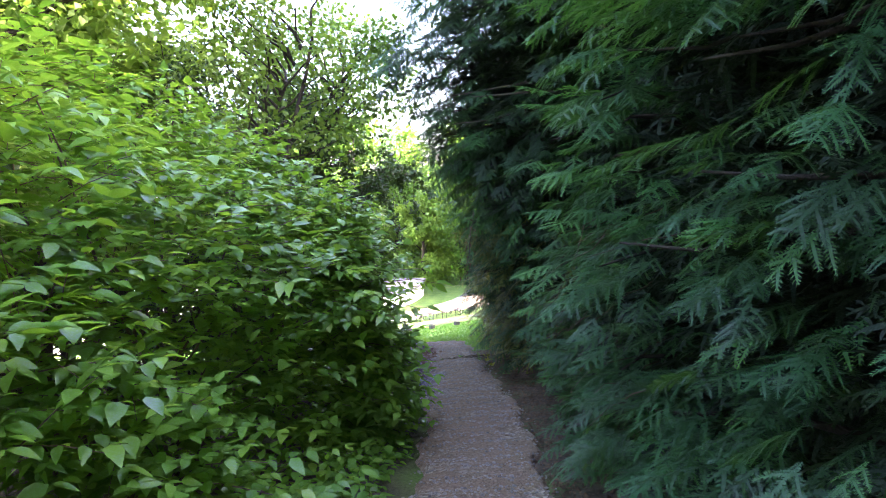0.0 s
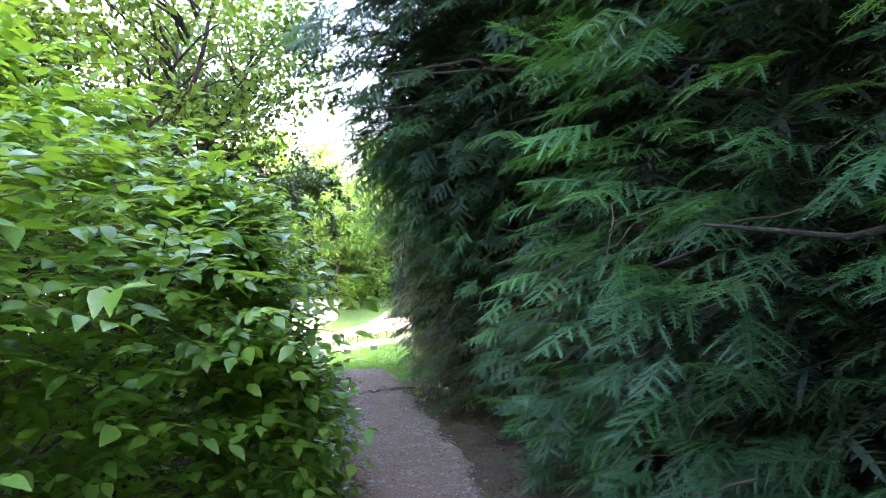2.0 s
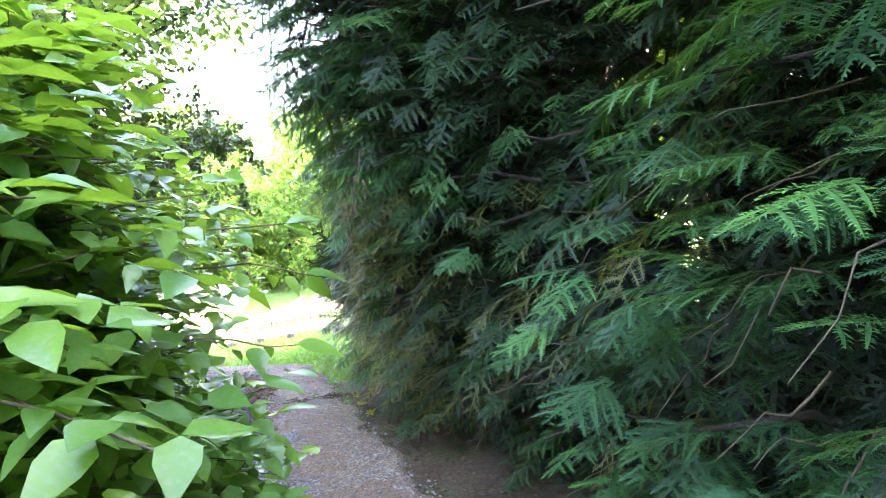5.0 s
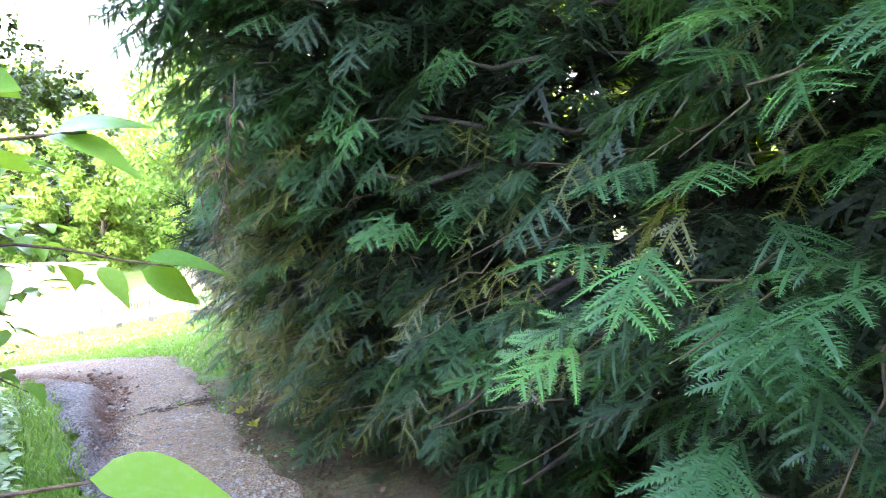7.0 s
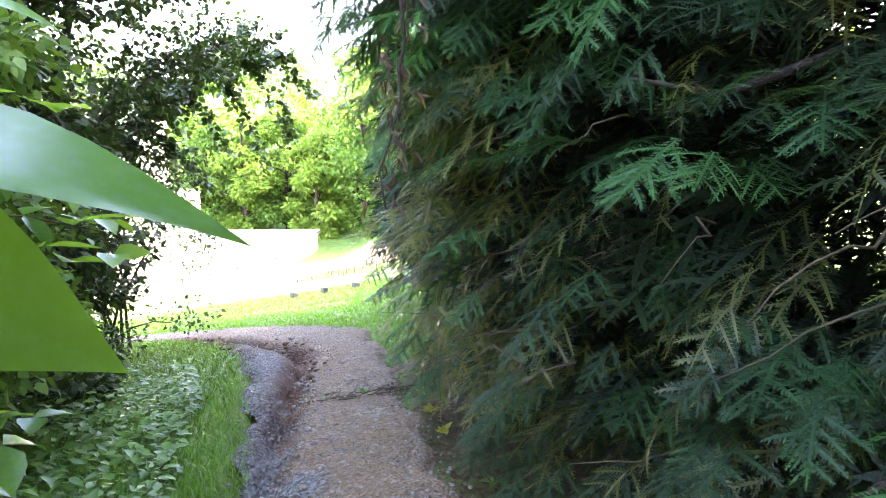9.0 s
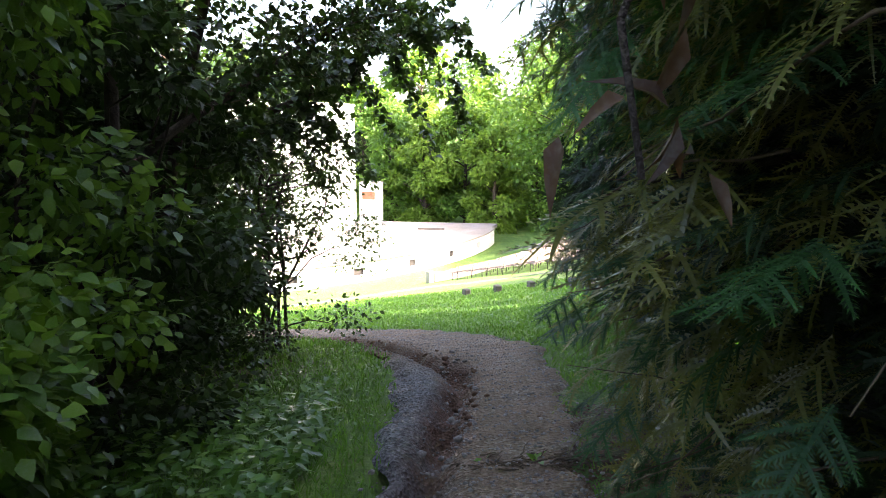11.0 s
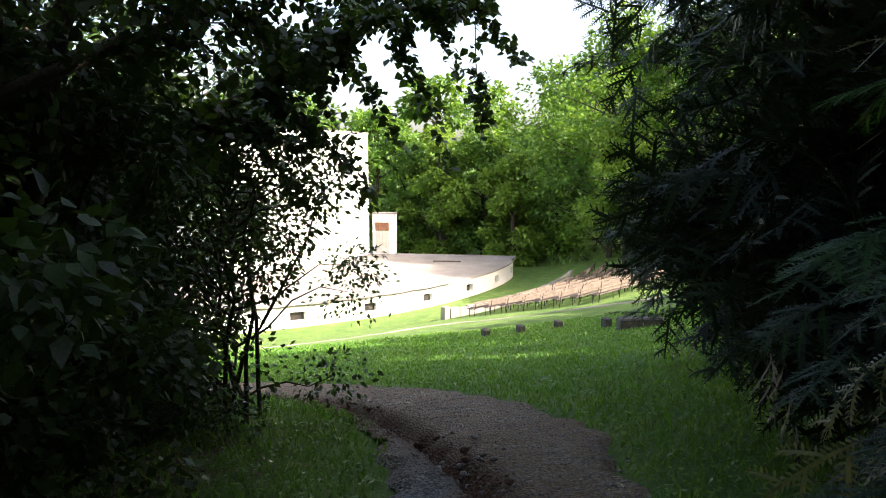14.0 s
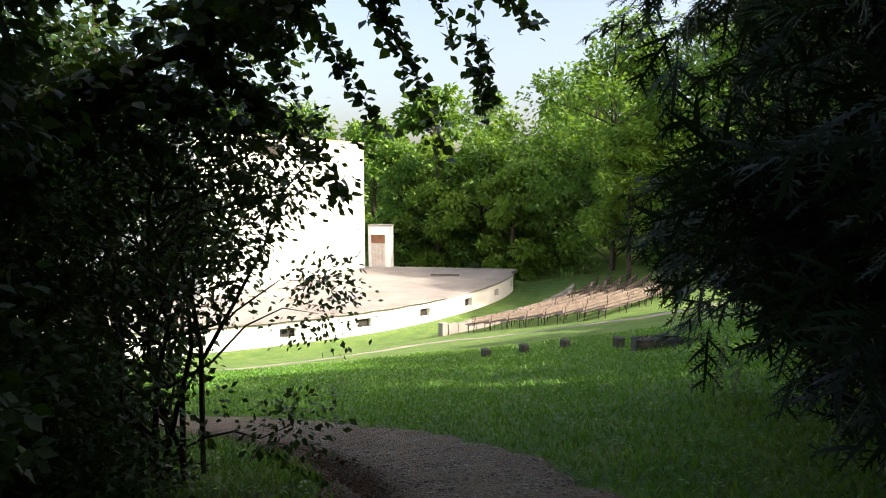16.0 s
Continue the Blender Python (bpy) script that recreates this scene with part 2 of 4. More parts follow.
def scatter(protos, places, turns, sizes):
    """Many copies of a few small shapes, joined into one set of corners and faces."""
    pick = rng.integers(0, len(protos), len(places))
    vs, fs, o = [], [], 0
    for i, (pv, pf) in enumerate(protos):
        sel = np.where(pick == i)[0]
        if not len(sel):
            continue
        v = np.einsum("nij,kj->nki", turns[sel], pv) * sizes[sel, None, None] + places[sel, None]
        f = pf[None] + (np.arange(len(sel)) * len(pv))[:, None, None] + o
        vs.append(v.reshape(-1, 3))
        fs.append(f.reshape(-1, pf.shape[1]))
        o += v.shape[0] * v.shape[1]
    return np.concatenate(vs), np.concatenate(fs)


def foliage(name, protos, places, turns, sizes, mat, tones=None):
    """One mesh of scattered leaves or sprays, each with a tone of its own, to which a shape may add lighter tips."""
    tones = rng.random(len(places)) if tones is None else tones
    pick = rng.integers(0, len(protos), len(places))
    vs, fs, ts, o = [], [], [], 0
    for i, (pv, pf, *tips) in enumerate(protos):
        sel = np.where(pick == i)[0]
        if not len(sel):
            continue
        v = np.einsum("nij,kj->nki", turns[sel], pv) * sizes[sel, None, None] + places[sel, None]
        f = pf[None] + (np.arange(len(sel)) * len(pv))[:, None, None] + o
        vs.append(v.reshape(-1, 3))
        fs.append(f.reshape(-1, pf.shape[1]))
        ts.append((tones[sel][:, None] + (tips[0] if tips else np.zeros(len(pv)))[None]).ravel())
        o += v.shape[0] * v.shape[1]
    me = mesh_from(name, np.concatenate(vs), np.concatenate(fs), mat)
    me.attributes.new("tone", "FLOAT", "POINT").data.foreach_set("value", np.concatenate(ts).astype(np.float32))
    return me


def leaf_shape(width=0.5, fold=0.12, curl=0.15, steps=4):
    """An ovate leaf one unit long, folded along its rib, drooping at the tip."""
    u = np.linspace(0, 1, steps + 1)
    w = width * np.sin(np.pi * np.clip(u, 0, 1) ** 0.75) * (1 - 0.25 * u) * 0.62
    w[0] = w[-1] = 0.0
    z = -curl * u ** 2 + 0.03
    mid = np.stack([np.zeros_like(u), u, z], 1)
    lf = np.stack([-w, u, z + fold * w], 1)[1:-1]
    rt = np.stack([w, u, z + fold * w], 1)[1:-1]
    v = np.concatenate([mid, lf, rt])
    m, k = steps + 1, steps - 1
    f = []
    for side in (0, 1):
        o = m + side * k
        loop = [[0, 1, o], [steps - 1, steps, o + k - 1]]
        for i in range(k - 1):
            loop += [[i + 1, i + 2, o + i + 1], [i + 1, o + i + 1, o + i]]
        f += [t[::-1] if side else t for t in loop]
    return v, np.array(f)


def needle_spray(seed, length, step, needle, wide, branchlets, droop=0.14, reach=0.45):
    """A yew spray along y: an arching stem, side shoots in one plane, and flat rows of needles. Corners, faces and the lightness of each corner."""
    g = np.random.default_rng(seed)
    vs, ts = [], []

    def shoot(start, way, l, sag, young):
        n = max(4, int(l / step))
        u = (np.arange(n) + 0.5) / n
        side = np.array([way[1], -way[0], 0.0])
        side /= np.linalg.norm(side)
        axis = start + np.outer(u * l, way)
        axis[:, 2] -= sag * u ** 2 * l
        for s in (-1, 1):
            ln = needle * (0.72 + 0.5 * np.sin(np.pi * np.clip(u * 0.85 + 0.12, 0, 1))) * g.uniform(0.85, 1.12, n)
            ln *= 1.0 - 0.45 * np.clip((u - 0.85) / 0.15, 0, 1)
            d = s * side * (0.92 - 0.35 * u ** 2)[:, None] + way * (0.38 + 0.45 * u ** 2)[:, None] + g.normal(0, 0.07, (n, 3))
            tip = axis + d * ln[:, None]
            tip[:, 2] += (g.normal(0.05, 0.12, n) - 0.12) * ln
            w = wide * g.uniform(0.8, 1.1, n)[:, None]
            mid = axis * 0.45 + tip * 0.55
            mid[:, 2] += 0.10 * ln
            quad = np.stack([axis, mid + way * w * 0.5, tip, mid - way * w * 0.5], 1)
            vs.append(quad.reshape(-1, 3))
            ts.append(np.repeat(young + 0.30 * u ** 2, 4))
        # the close-set needle bases read as one ribbon along the shoot
        k = np.linspace(0, 1, 5)
        mid = start + np.outer(k * l, way)
        mid[:, 2] -= sag * k ** 2 * l + 0.0015
        half = side * (needle * np.array([0.10, 0.25, 0.25, 0.20, 0.05]))[:, None]
        for i in range(4):
            vs.append(np.array([mid[i] - half[i], mid[i] + half[i], mid[i + 1] + half[i + 1], mid[i + 1] - half[i + 1]]))
            ts.append(np.full(4, young - 0.10 + 0.25 * k[i] ** 2))

    way = np.array([0, 1.0, 0])
    shoot(np.zeros(3), way, length, droop, 0.0)
    for i in range(branchlets):
        u = 0.06 + 0.80 * (i + g.uniform(0, 0.7)) / branchlets
        s = 1 if i % 2 else -1
        a = radians(g.uniform(38, 62)) * s
        w = np.array([math.sin(a), math.cos(a), g.uniform(-0.30, 0.02)])
        shoot(np.array([0, u * length, -droop * u * u * length]), w, length * g.uniform(0.75, 1.15) * reach * (1.15 - 0.75 * u), 0.22, g.uniform(-0.06, 0.10))
    v = np.concatenate(vs)
    return v, np.arange(len(v)).reshape(-1, 4), np.concatenate(ts)


# ---- the lie of the land ----
STAGE = (-30.27, 68.07)     # the middle of the theatre's bowl
BOWL_R = [0, 30.5, 32.3, 39, 46, 53.3, 57, 62.8, 65.5, 69.9, 74.5, 93, 125, 2000]
BOWL_Z = [-8.4, -8.4, -7.95, -6.5, -5.05, -3.55, -2.75, -1.68, -1.28, -0.70, 0.0, 2.0, 3.0, 3.0]
PATH_LINE = [(0.2, -9.0, 0.5), (0.25, -3.0, 0.5), (0.3, 3.0, 0.5), (0.35, 8.0, 0.55), (0.1, 10.8, 0.6), (-0.1, 12.6, 0.64), (-0.28, 15.0, 0.85), (-0.65, 17.3, 1.0), (-1.5, 19.3, 0.95), (-2.9, 20.8, 0.75), (-4.8, 22.2, 0.6), (-8.5, 24.0, 0.6), (-15.0, 26.5, 0.6)]
RUT_LINE = [(-0.28, 9.0), (-0.38, 11.0), (-0.42, 13.0), (-0.50, 14.6), (-0.45, 15.5), (-0.95, 16.6), (-1.65, 18.0), (-2.4, 19.3), (-3.4, 20.4)]


def refined(line, n):
    p = np.array(line, float)
    s = np.concatenate([[0], np.cumsum(np.linalg.norm(np.diff(p[:, :2], axis=0), axis=1))])
    t = np.linspace(0, s[-1], n)
    q = np.stack([np.interp(t, s, p[:, i]) for i in range(p.shape[1])], 1)
    for _ in range(max(2, n // 14)):
        q[1:-1] = (q[:-2] + 2 * q[1:-1] + q[2:]) / 4
    return q


PATH = refined(PATH_LINE, 150)
RUT = refined(RUT_LINE, 60)


def wavy(x, y, scale, amount):
    return amount * (np.sin(x * 1.7 / scale + 1.3 * np.sin(y * 1.1 / scale)) + np.sin(y * 2.3 / scale + 1.7 * np.sin(x * 0.9 / scale + 2.0)))


def near_line(x, y, line):
    """How far each place lies from a line, and which point of the line is nearest."""
    x, y = np.asarray(x, float), np.asarray(y, float)
    d = np.hypot(x.ravel()[:, None] - line[None, :, 0], y.ravel()[:, None] - line[None, :, 1])
    i = d.argmin(1)
    return d[np.arange(len(i)), i].reshape(x.shape), i.reshape(x.shape)


def land(x, y):
    x, y = np.asarray(x, float), np.asarray(y, float)
    r = np.hypot(x - STAGE[0], y - STAGE[1])
    z = (np.interp(r - 0.8, BOWL_R, BOWL_Z) + np.interp(r, BOWL_R, BOWL_Z) + np.interp(r + 0.8, BOWL_R, BOWL_Z)) / 3
    return z + wavy(x, y, 2.1, 0.018) + wavy(x, y, 0.6, 0.006)


def path_z(x, y):
    d, i = near_line(x, y, RUT)
    cut = 0.27 * np.exp(-(d / 0.135) ** 2) * np.clip(i / 12, 0.25, 1) * np.clip((60 - i) / 8, 0, 1)
    return land(x, y) + 0.03 - cut + wavy(x, y, 0.23, 0.006)


def grid_faces(nx, ny):
    i, j = np.meshgrid(np.arange(ny - 1), np.arange(nx - 1), indexing="ij")
    a = i * nx + j
    return np.stack([a, a + 1, a + nx + 1, a + nx], -1).reshape(-1, 4)


def attribute(me, name, values):
    me.attributes.new(name, "FLOAT", "POINT").data.foreach_set("value", np.asarray(values, np.float32))


def spread(start, stop, fine, coarse, near):
    """Steps that are fine within +-near of the middle and grow outwards."""
    v, out = 0.0, [0.0]
    while v < stop:
        v += fine if v < near else min(coarse, fine + (v - near) * 0.22)
        out.append(v)
    neg, v = [], 0.0
    while v > start:
        v -= fine if -v < near else min(coarse, fine + (-v - near) * 0.22)
        neg.append(v)
    return np.array(neg[::-1] + out)


def build_ground():
    xs = spread(-900, 900, 0.16, 60, 4.5)
    ys = spread(-900, 900, 0.20, 60, 24) + 10
    x, y = np.meshgrid(xs, ys)
    z = land(x, y)
    d, i = near_line(x, y, PATH)
    z -= 0.10 * np.clip((PATH[i, 2] - d) / 0.15, 0, 1)
    dr, _ = near_line(x, y, RUT)
    z -= 0.32 * np.exp(-(dr / 0.28) ** 2)
    me = mesh_from("ground", np.stack([x, y, z], -1).reshape(-1, 3), grid_faces(len(xs), len(ys)), ground_material())
    under = np.clip((x - 0.4) / 0.5, 0, 1) * np.clip((15.0 - y) / 2, 0, 1) * np.clip((6 - x) / 2, 0, 1)
    under = np.maximum(under, np.clip((-0.0 - x) / 0.4, 0, 1) * np.clip((10.6 - y) / 1.5, 0, 1) * np.clip((7 + x) / 2, 0, 1))
    under = np.maximum(under, np.clip((-2.2 - x) / 1.2, 0, 1) * np.clip((19.0 - y) / 2, 0, 1) * np.clip((9 + x) / 2, 0, 1))
    under = np.clip(under + wavy(x, y, 0.35, 0.18) * (under > 0.02), 0, 1)
    attribute(me, "litter", under.ravel())
    tagged(new("ground", smooth(me)), "grassy slope with dark needle litter under the trees", "ground", kind="structure")


def build_path():
    n, k = 460, 44
    line = refined(PATH_LINE, n)
    d = np.gradient(line[:, :2], axis=0)
    d /= np.linalg.norm(d, axis=1)[:, None]
    side = np.stack([d[:, 1], -d[:, 0]], 1)
    u = np.linspace(-1, 1, k)
    edge = 1 + 0.10 * np.sin(np.arange(n) * 0.33) + 0.06 * np.sin(np.arange(n) * 0.91 + 1)
    x = line[:, 0:1] + side[:, 0:1] * u[None] * (line[:, 2] * edge)[:, None]
    y = line[:, 1:2] + side[:, 1:2] * u[None] * (line[:, 2] * edge)[:, None]
    z = path_z(x, y) - 0.075 * np.clip((np.abs(u) - 0.86) / 0.14, 0, 1)[None]
    me = mesh_from("path", np.stack([x, y, z], -1).reshape(-1, 3), grid_faces(k, n)[:, ::-1], path_material())
    dr, i = near_line(x, y, RUT)
    wash = np.clip((-u[None] * 1.0 - 0.3 + wavy(x, y, 0.3, 0.12)) * 4, 0, 1) * np.clip((y - 8.5) / 2, 0, 1) * np.clip((17.5 - y) / 2, 0, 1)
    earth = np.exp(-(np.abs(dr - 0.08) / 0.16) ** 2) * np.clip((y - 11.0) / 2.5, 0, 1) * (0.8 + wavy(x, y, 0.2, 0.2))
    attribute(me, "wash", wash.ravel() * 0.9)
    attribute(me, "earth", np.clip(earth, 0, 1).ravel())
    tagged(new("path", smooth(me)), "narrow gravel and earth footpath with a washed-out rut", "path", kind="structure")


build_ground()
build_path()


# ---- the open-air theatre ----
DECK, APRON_R = -7.1, 27.5
LEFT = Vector((-0.9974, 0.0716))      # along the stage front, away from the wing
BACK = Vector((0.0716, 0.9974))


def on_arc(r, degrees):
    a = radians(degrees)
    return STAGE[0] + r * math.cos(a), STAGE[1] + r * math.sin(a)


def stage_point(along, back, z):
    """along: metres from the bowl's middle towards the wing; back: metres behind the stage's straight edge."""
    return Vector((STAGE[0] - LEFT.x * along + BACK.x * back, STAGE[1] - LEFT.y * along + BACK.y * back, z))


def prism(bm, ring, low, high):
    bot = [bm.verts.new((p[0], p[1], low)) for p in ring]
    top = [bm.verts.new((p[0], p[1], high)) for p in ring]
    bm.faces.new(bot[::-1])
    bm.faces.new(top)
    for i in range(len(ring)):
        j = (i + 1) % len(ring)
        bm.faces.new((bot[i], bot[j], top[j], top[i]))


def build_stage():
    root = base("stage", (STAGE[0], STAGE[1], -8.4), "whitewashed half-round open-air stage with a concrete deck", "stage", kind="structure")
    root.location = (0, 0, 0)
    angles = np.linspace(-4 - 172, -4, 130)
    holes = [-52.5 + k * 9.3 for k in range(-9, 6)]
    wide = 0.85
    # wall in bays between the vents
    bm = bmesh.new()
    for i in range(len(angles) - 1):
        a0, a1 = angles[i], angles[i + 1]
        prism(bm, [on_arc(APRON_R, a0), on_arc(APRON_R, a1), on_arc(APRON_R - 0.3, a1), on_arc(APRON_R - 0.3, a0)], DECK - 0.42, DECK - 0.10)
        prism(bm, [on_arc(APRON_R, a0), on_arc(APRON_R, a1), on_arc(APRON_R - 0.3, a1), on_arc(APRON_R - 0.3, a0)], -8.7, DECK - 0.92)
    cuts = sorted(holes)
    half = math.degrees(wide / 2 / APRON_R)
    edges = [-176.0] + [v for h in cuts for v in (h - half, h + half)] + [-4.0]
    for a0, a1 in zip(edges[0::2], edges[1::2]):
        if a1 <= a0:
            continue
        n = max(1, int((a1 - a0) / 1.4))
        for k in range(n):
            b0, b1 = a0 + (a1 - a0) * k / n, a0 + (a1 - a0) * (k + 1) / n
            prism(bm, [on_arc(APRON_R, b0), on_arc(APRON_R, b1), on_arc(APRON_R - 0.3, b1), on_arc(APRON_R - 0.3, b0)], DECK - 0.92, DECK - 0.42)
    part("apron_wall", bm, WHITEWASH, root, "whitewashed curved wall with small vents")
    bm = bmesh.new()
    ring = [on_arc(APRON_R - 0.25, a) for a in angles] + [tuple(stage_point(27.4, 3.0, 0)[:2]), tuple(stage_point(-27.4, 3.0, 0)[:2])]
    prism(bm, ring, DECK - 0.28, DECK - 0.005)
    part("deck", bm, CONCRETE, root, "bare pale concrete deck")
    bm = bmesh.new()
    for i in range(len(angles) - 1):
        a0, a1 = angles[i], angles[i + 1]
        prism(bm, [on_arc(APRON_R + 0.06, a0), on_arc(APRON_R + 0.06, a1), on_arc(APRON_R - 0.35, a1), on_arc(APRON_R - 0.35, a0)], DECK - 0.10, DECK + 0.012)
    part("rim", bm, CONCRETE, root, "thin overhanging concrete rim")
    cable = [(*on_arc(APRON_R + 0.09, a), DECK - 0.06 - 0.03 * abs(math.sin(a * 0.6))) for a in np.linspace(-100, -30, 150)]
    v, f = tube(cable, [0.03] * len(cable), 5)
    child("cable", mesh_from("cable", v, f, DARK_METAL), root, "dark cable along the rim")
    for h in cuts:
        bm = bmesh.new()
        x, y = on_arc(APRON_R - 0.28, h)
        block(bm, (x, y, DECK - 0.67), (0.04, wide, 0.5), radians(h))
        # a panel closes the vent, its dark colour standing for shade inside
        part("vent_dark_panel", bm, DARK_HOLE, root)


FAR_CORNER, NEAR_CORNER = Vector((-15.45, 68.95)), Vector((-21.7, 52.6))
WINDOW = (9.7, 11.9, 1.85, 2.75)


def house_point(along, back, z):
    """along: metres from the wing's corner towards the audience; back: metres in behind the long white side."""
    d = (NEAR_CORNER - FAR_CORNER).normalized()
    p = FAR_CORNER + d * along + Vector((d.y, -d.x)) * back
    return Vector((p.x, p.y, z))


def build_house():
    """The stage house: a tall white block with a window near the roof, and a low wing with a double door."""
    root = base("stage_house", (0, 0, 0), "tall plain whitewashed stage house standing on the deck", "building")
    turn = math.atan2(-LEFT.y, -LEFT.x)

    def box(bm, a0, a1, b0, b1, z0, z1, at=stage_point):
        prism(bm, [at(a0, b0, 0), at(a1, b0, 0), at(a1, b1, 0), at(a0, b1, 0)], z0, z1)

    long, deep, roof = (NEAR_CORNER - FAR_CORNER).length, 12.0, 3.2
    wx0, wx1, wz0, wz1 = WINDOW
    bm = bmesh.new()
    rings = []
    for back in (0.0, 0.4):
        outer = [bm.verts.new(house_point(a, back, z)) for a, z in ((0, -8.6), (long, -8.6), (long, roof), (0, roof))]
        inner = [bm.verts.new(house_point(a, back, z)) for a, z in ((wx0, wz0), (wx1, wz0), (wx1, wz1), (wx0, wz1))]
        rings.append((outer, inner))
    for i in range(4):
        j = (i + 1) % 4
        (o0, i0), (o1, i1) = rings
        for quad in ((o0[i], o0[j], i0[j], i0[i]), (o1[j], o1[i], i1[i], i1[j]), (o0[j], o0[i], o1[i], o1[j]), (i0[i], i0[j], i1[j], i1[i])):
            bm.faces.new(quad)
    bmesh.ops.recalc_face_normals(bm, faces=bm.faces)
    part("wall", bm, WHITEWASH, root)
    for a0, a1, b0, b1 in ((0, 0.4, 0.404, deep), (long - 0.4, long, 0.404, deep), (0, long, deep + 0.004, deep + 0.4)):
        bm = bmesh.new()
        box(bm, a0, a1, b0, b1, -8.6, roof, house_point)
        bmesh.ops.recalc_face_normals(bm, faces=bm.faces)
        part("wall", bm, WHITEWASH, root)
    bm = bmesh.new()
    box(bm, -0.05, long + 0.05, -0.06, deep + 0.45, roof + 0.004, roof + 0.16, house_point)
    bmesh.ops.recalc_face_normals(bm, faces=bm.faces)
    part("roof", bm, CONCRETE, root)
    bm = bmesh.new()
    box(bm, wx0, wx1, 0.30, 0.34, wz0, wz1, house_point)
    pane = part("window", bm, DARK_HOLE, root, "dark window near the roof")
    bm = bmesh.new()
    for a0, a1, z0, z1 in ((wx0, wx1, wz0, wz0 + 0.08), (wx0, wx1, wz1 - 0.08, wz1), (wx0, wx0 + 0.08, wz0 + 0.084, wz1 - 0.084), (wx1 - 0.08, wx1, wz0 + 0.084, wz1 - 0.084)):
        box(bm, a0, a1, 0.22, 0.296, z0, z1, house_point)
    part("window_frame", bm, GREY_WOOD, pane)
    # the wing
    wing = base("stage_wing", (0, 0, 0), "low whitewashed wing with a boarded double door", "building")
    bm = bmesh.new()
    d0, d1, top = 15.1, 16.4, DECK + 2.75
    for a0, a1, z0, z1 in ((14.904, d0, -8.6, DECK + 3.45), (d1, 16.85, -8.6, DECK + 3.45), (d0, d1, top, DECK + 3.45), (d0, d1, -8.6, DECK)):
        box(bm, a0, a1, 2.3, 2.65, z0, z1)
    box(bm, 16.6, 16.85, 2.654, 3.2, -8.6, DECK + 3.45)
    part("wall", bm, WHITEWASH, wing)
    bm = bmesh.new()
    box(bm, 14.925, 16.9, 2.25, 3.3, DECK + 3.454, DECK + 3.6)
    part("roof", bm, CONCRETE, wing)
    for k in range(4):
        bm = bmesh.new()
        w = (d1 - d0) / 4
        box(bm, d0 + k * w + 0.012, d0 + (k + 1) * w - 0.012, 2.52, 2.58, DECK + 0.03, DECK + 2.0)
        part("door_board", bm, DOOR_PAINT, wing)
    for k in range(9):
        bm = bmesh.new()
        w = (d1 - d0) / 9
        box(bm, d0 + k * w + 0.01, d0 + (k + 1) * w - 0.01, 2.52, 2.57, DECK + 2.04, top - 0.02)
        part("transom_slat", bm, RED_BOARD, wing)
    bm = bmesh.new()
    block(bm, stage_point(22.5, -2.0, DECK + 0.06), (2.2, 0.14, 0.11), turn + 0.1, 0.01)
    plank = base("plank", (0, 0, 0), "grey plank lying on the concrete deck", "plank")
    part("board", bm, GREY_WOOD, plank)


def build_low_wall():
    root = base("retaining_wall", (0, 0, 0), "low weathered concrete retaining wall round the orchestra", "wall", kind="structure")
    edges = np.linspace(-39.6, -9, 26)
    for a0, a1 in zip(edges[:-1], edges[1:]):
        bm = bmesh.new()
        z = float(land(*on_arc(32.3, (a0 + a1) / 2)))
        prism(bm, [on_arc(32.46, a0 + 0.03), on_arc(32.46, a1 - 0.03), on_arc(32.2, a1 - 0.03), on_arc(32.2, a0 + 0.03)], z - 0.4, z + 0.55 + 0.03 * math.sin(a0 * 3))
        part("panel", bm, CONCRETE, root)
    bm = bmesh.new()
    x, y = on_arc(32.33, -40.1)
    block(bm, (x, y, float(land(x, y)) + 0.2), (0.36, 0.36, 1.0), radians(-40), 0.02)
    part("end_post", bm, CONCRETE, root)


def build_bench(r, a0, a1):
    """A bench that follows the bowl: planks on iron stands, with a plank back."""
    mx, my = on_arc(r, (a0 + a1) / 2)
    root = base("bench", (mx, my, float(land(mx, my))), "weathered grey wooden theatre bench on iron stands", "bench", "theatre benches")
    c = Vector((mx, my, float(land(mx, my))))
    length = r * radians(a1 - a0) - 0.12
    turn = radians((a0 + a1) / 2 + 90)
    e0, e1 = float(land(*on_arc(r, a0))), float(land(*on_arc(r, a1)))
    tilt = math.atan2(e1 - e0, length)
    root.matrix_world = Matrix.Translation(c) @ Matrix.Rotation(turn, 4, "Z") @ Matrix.Rotation(-tilt, 4, "Y")
    for k in range(3):
        bm = bmesh.new()
        block(bm, (0, -0.16 + 0.14 * k, 0.45), (length, 0.12, 0.035), 0, 0.006)
        part("seat_plank", bm, GREY_WOOD, root)
    for k in range(2):
        bm = bmesh.new()
        block(bm, (0, -0.27 - 0.03 * k, 0.62 + 0.16 * k), (length, 0.03, 0.12), 0, 0.006)
        part("back_plank", bm, GREY_WOOD, root)
    n = max(2, int(length / 1.5) + 1)
    for k in range(n):
        x = -length / 2 + 0.2 + (length - 0.4) * k / (n - 1)
        for name, p in (("leg", [(x, 0.12, -0.05), (x, 0.14, 0.43)]), ("leg", [(x, -0.2, -0.05), (x, -0.25, 0.43), (x, -0.33, 0.86)]), ("arm", [(x, -0.24, 0.42), (x, 0.0, 0.422), (x, 0.17, 0.42)])):
            v, f = tube(p, [0.022] * len(p), 5)
            child(name, mesh_from(name, v, f, DARK_METAL), root)


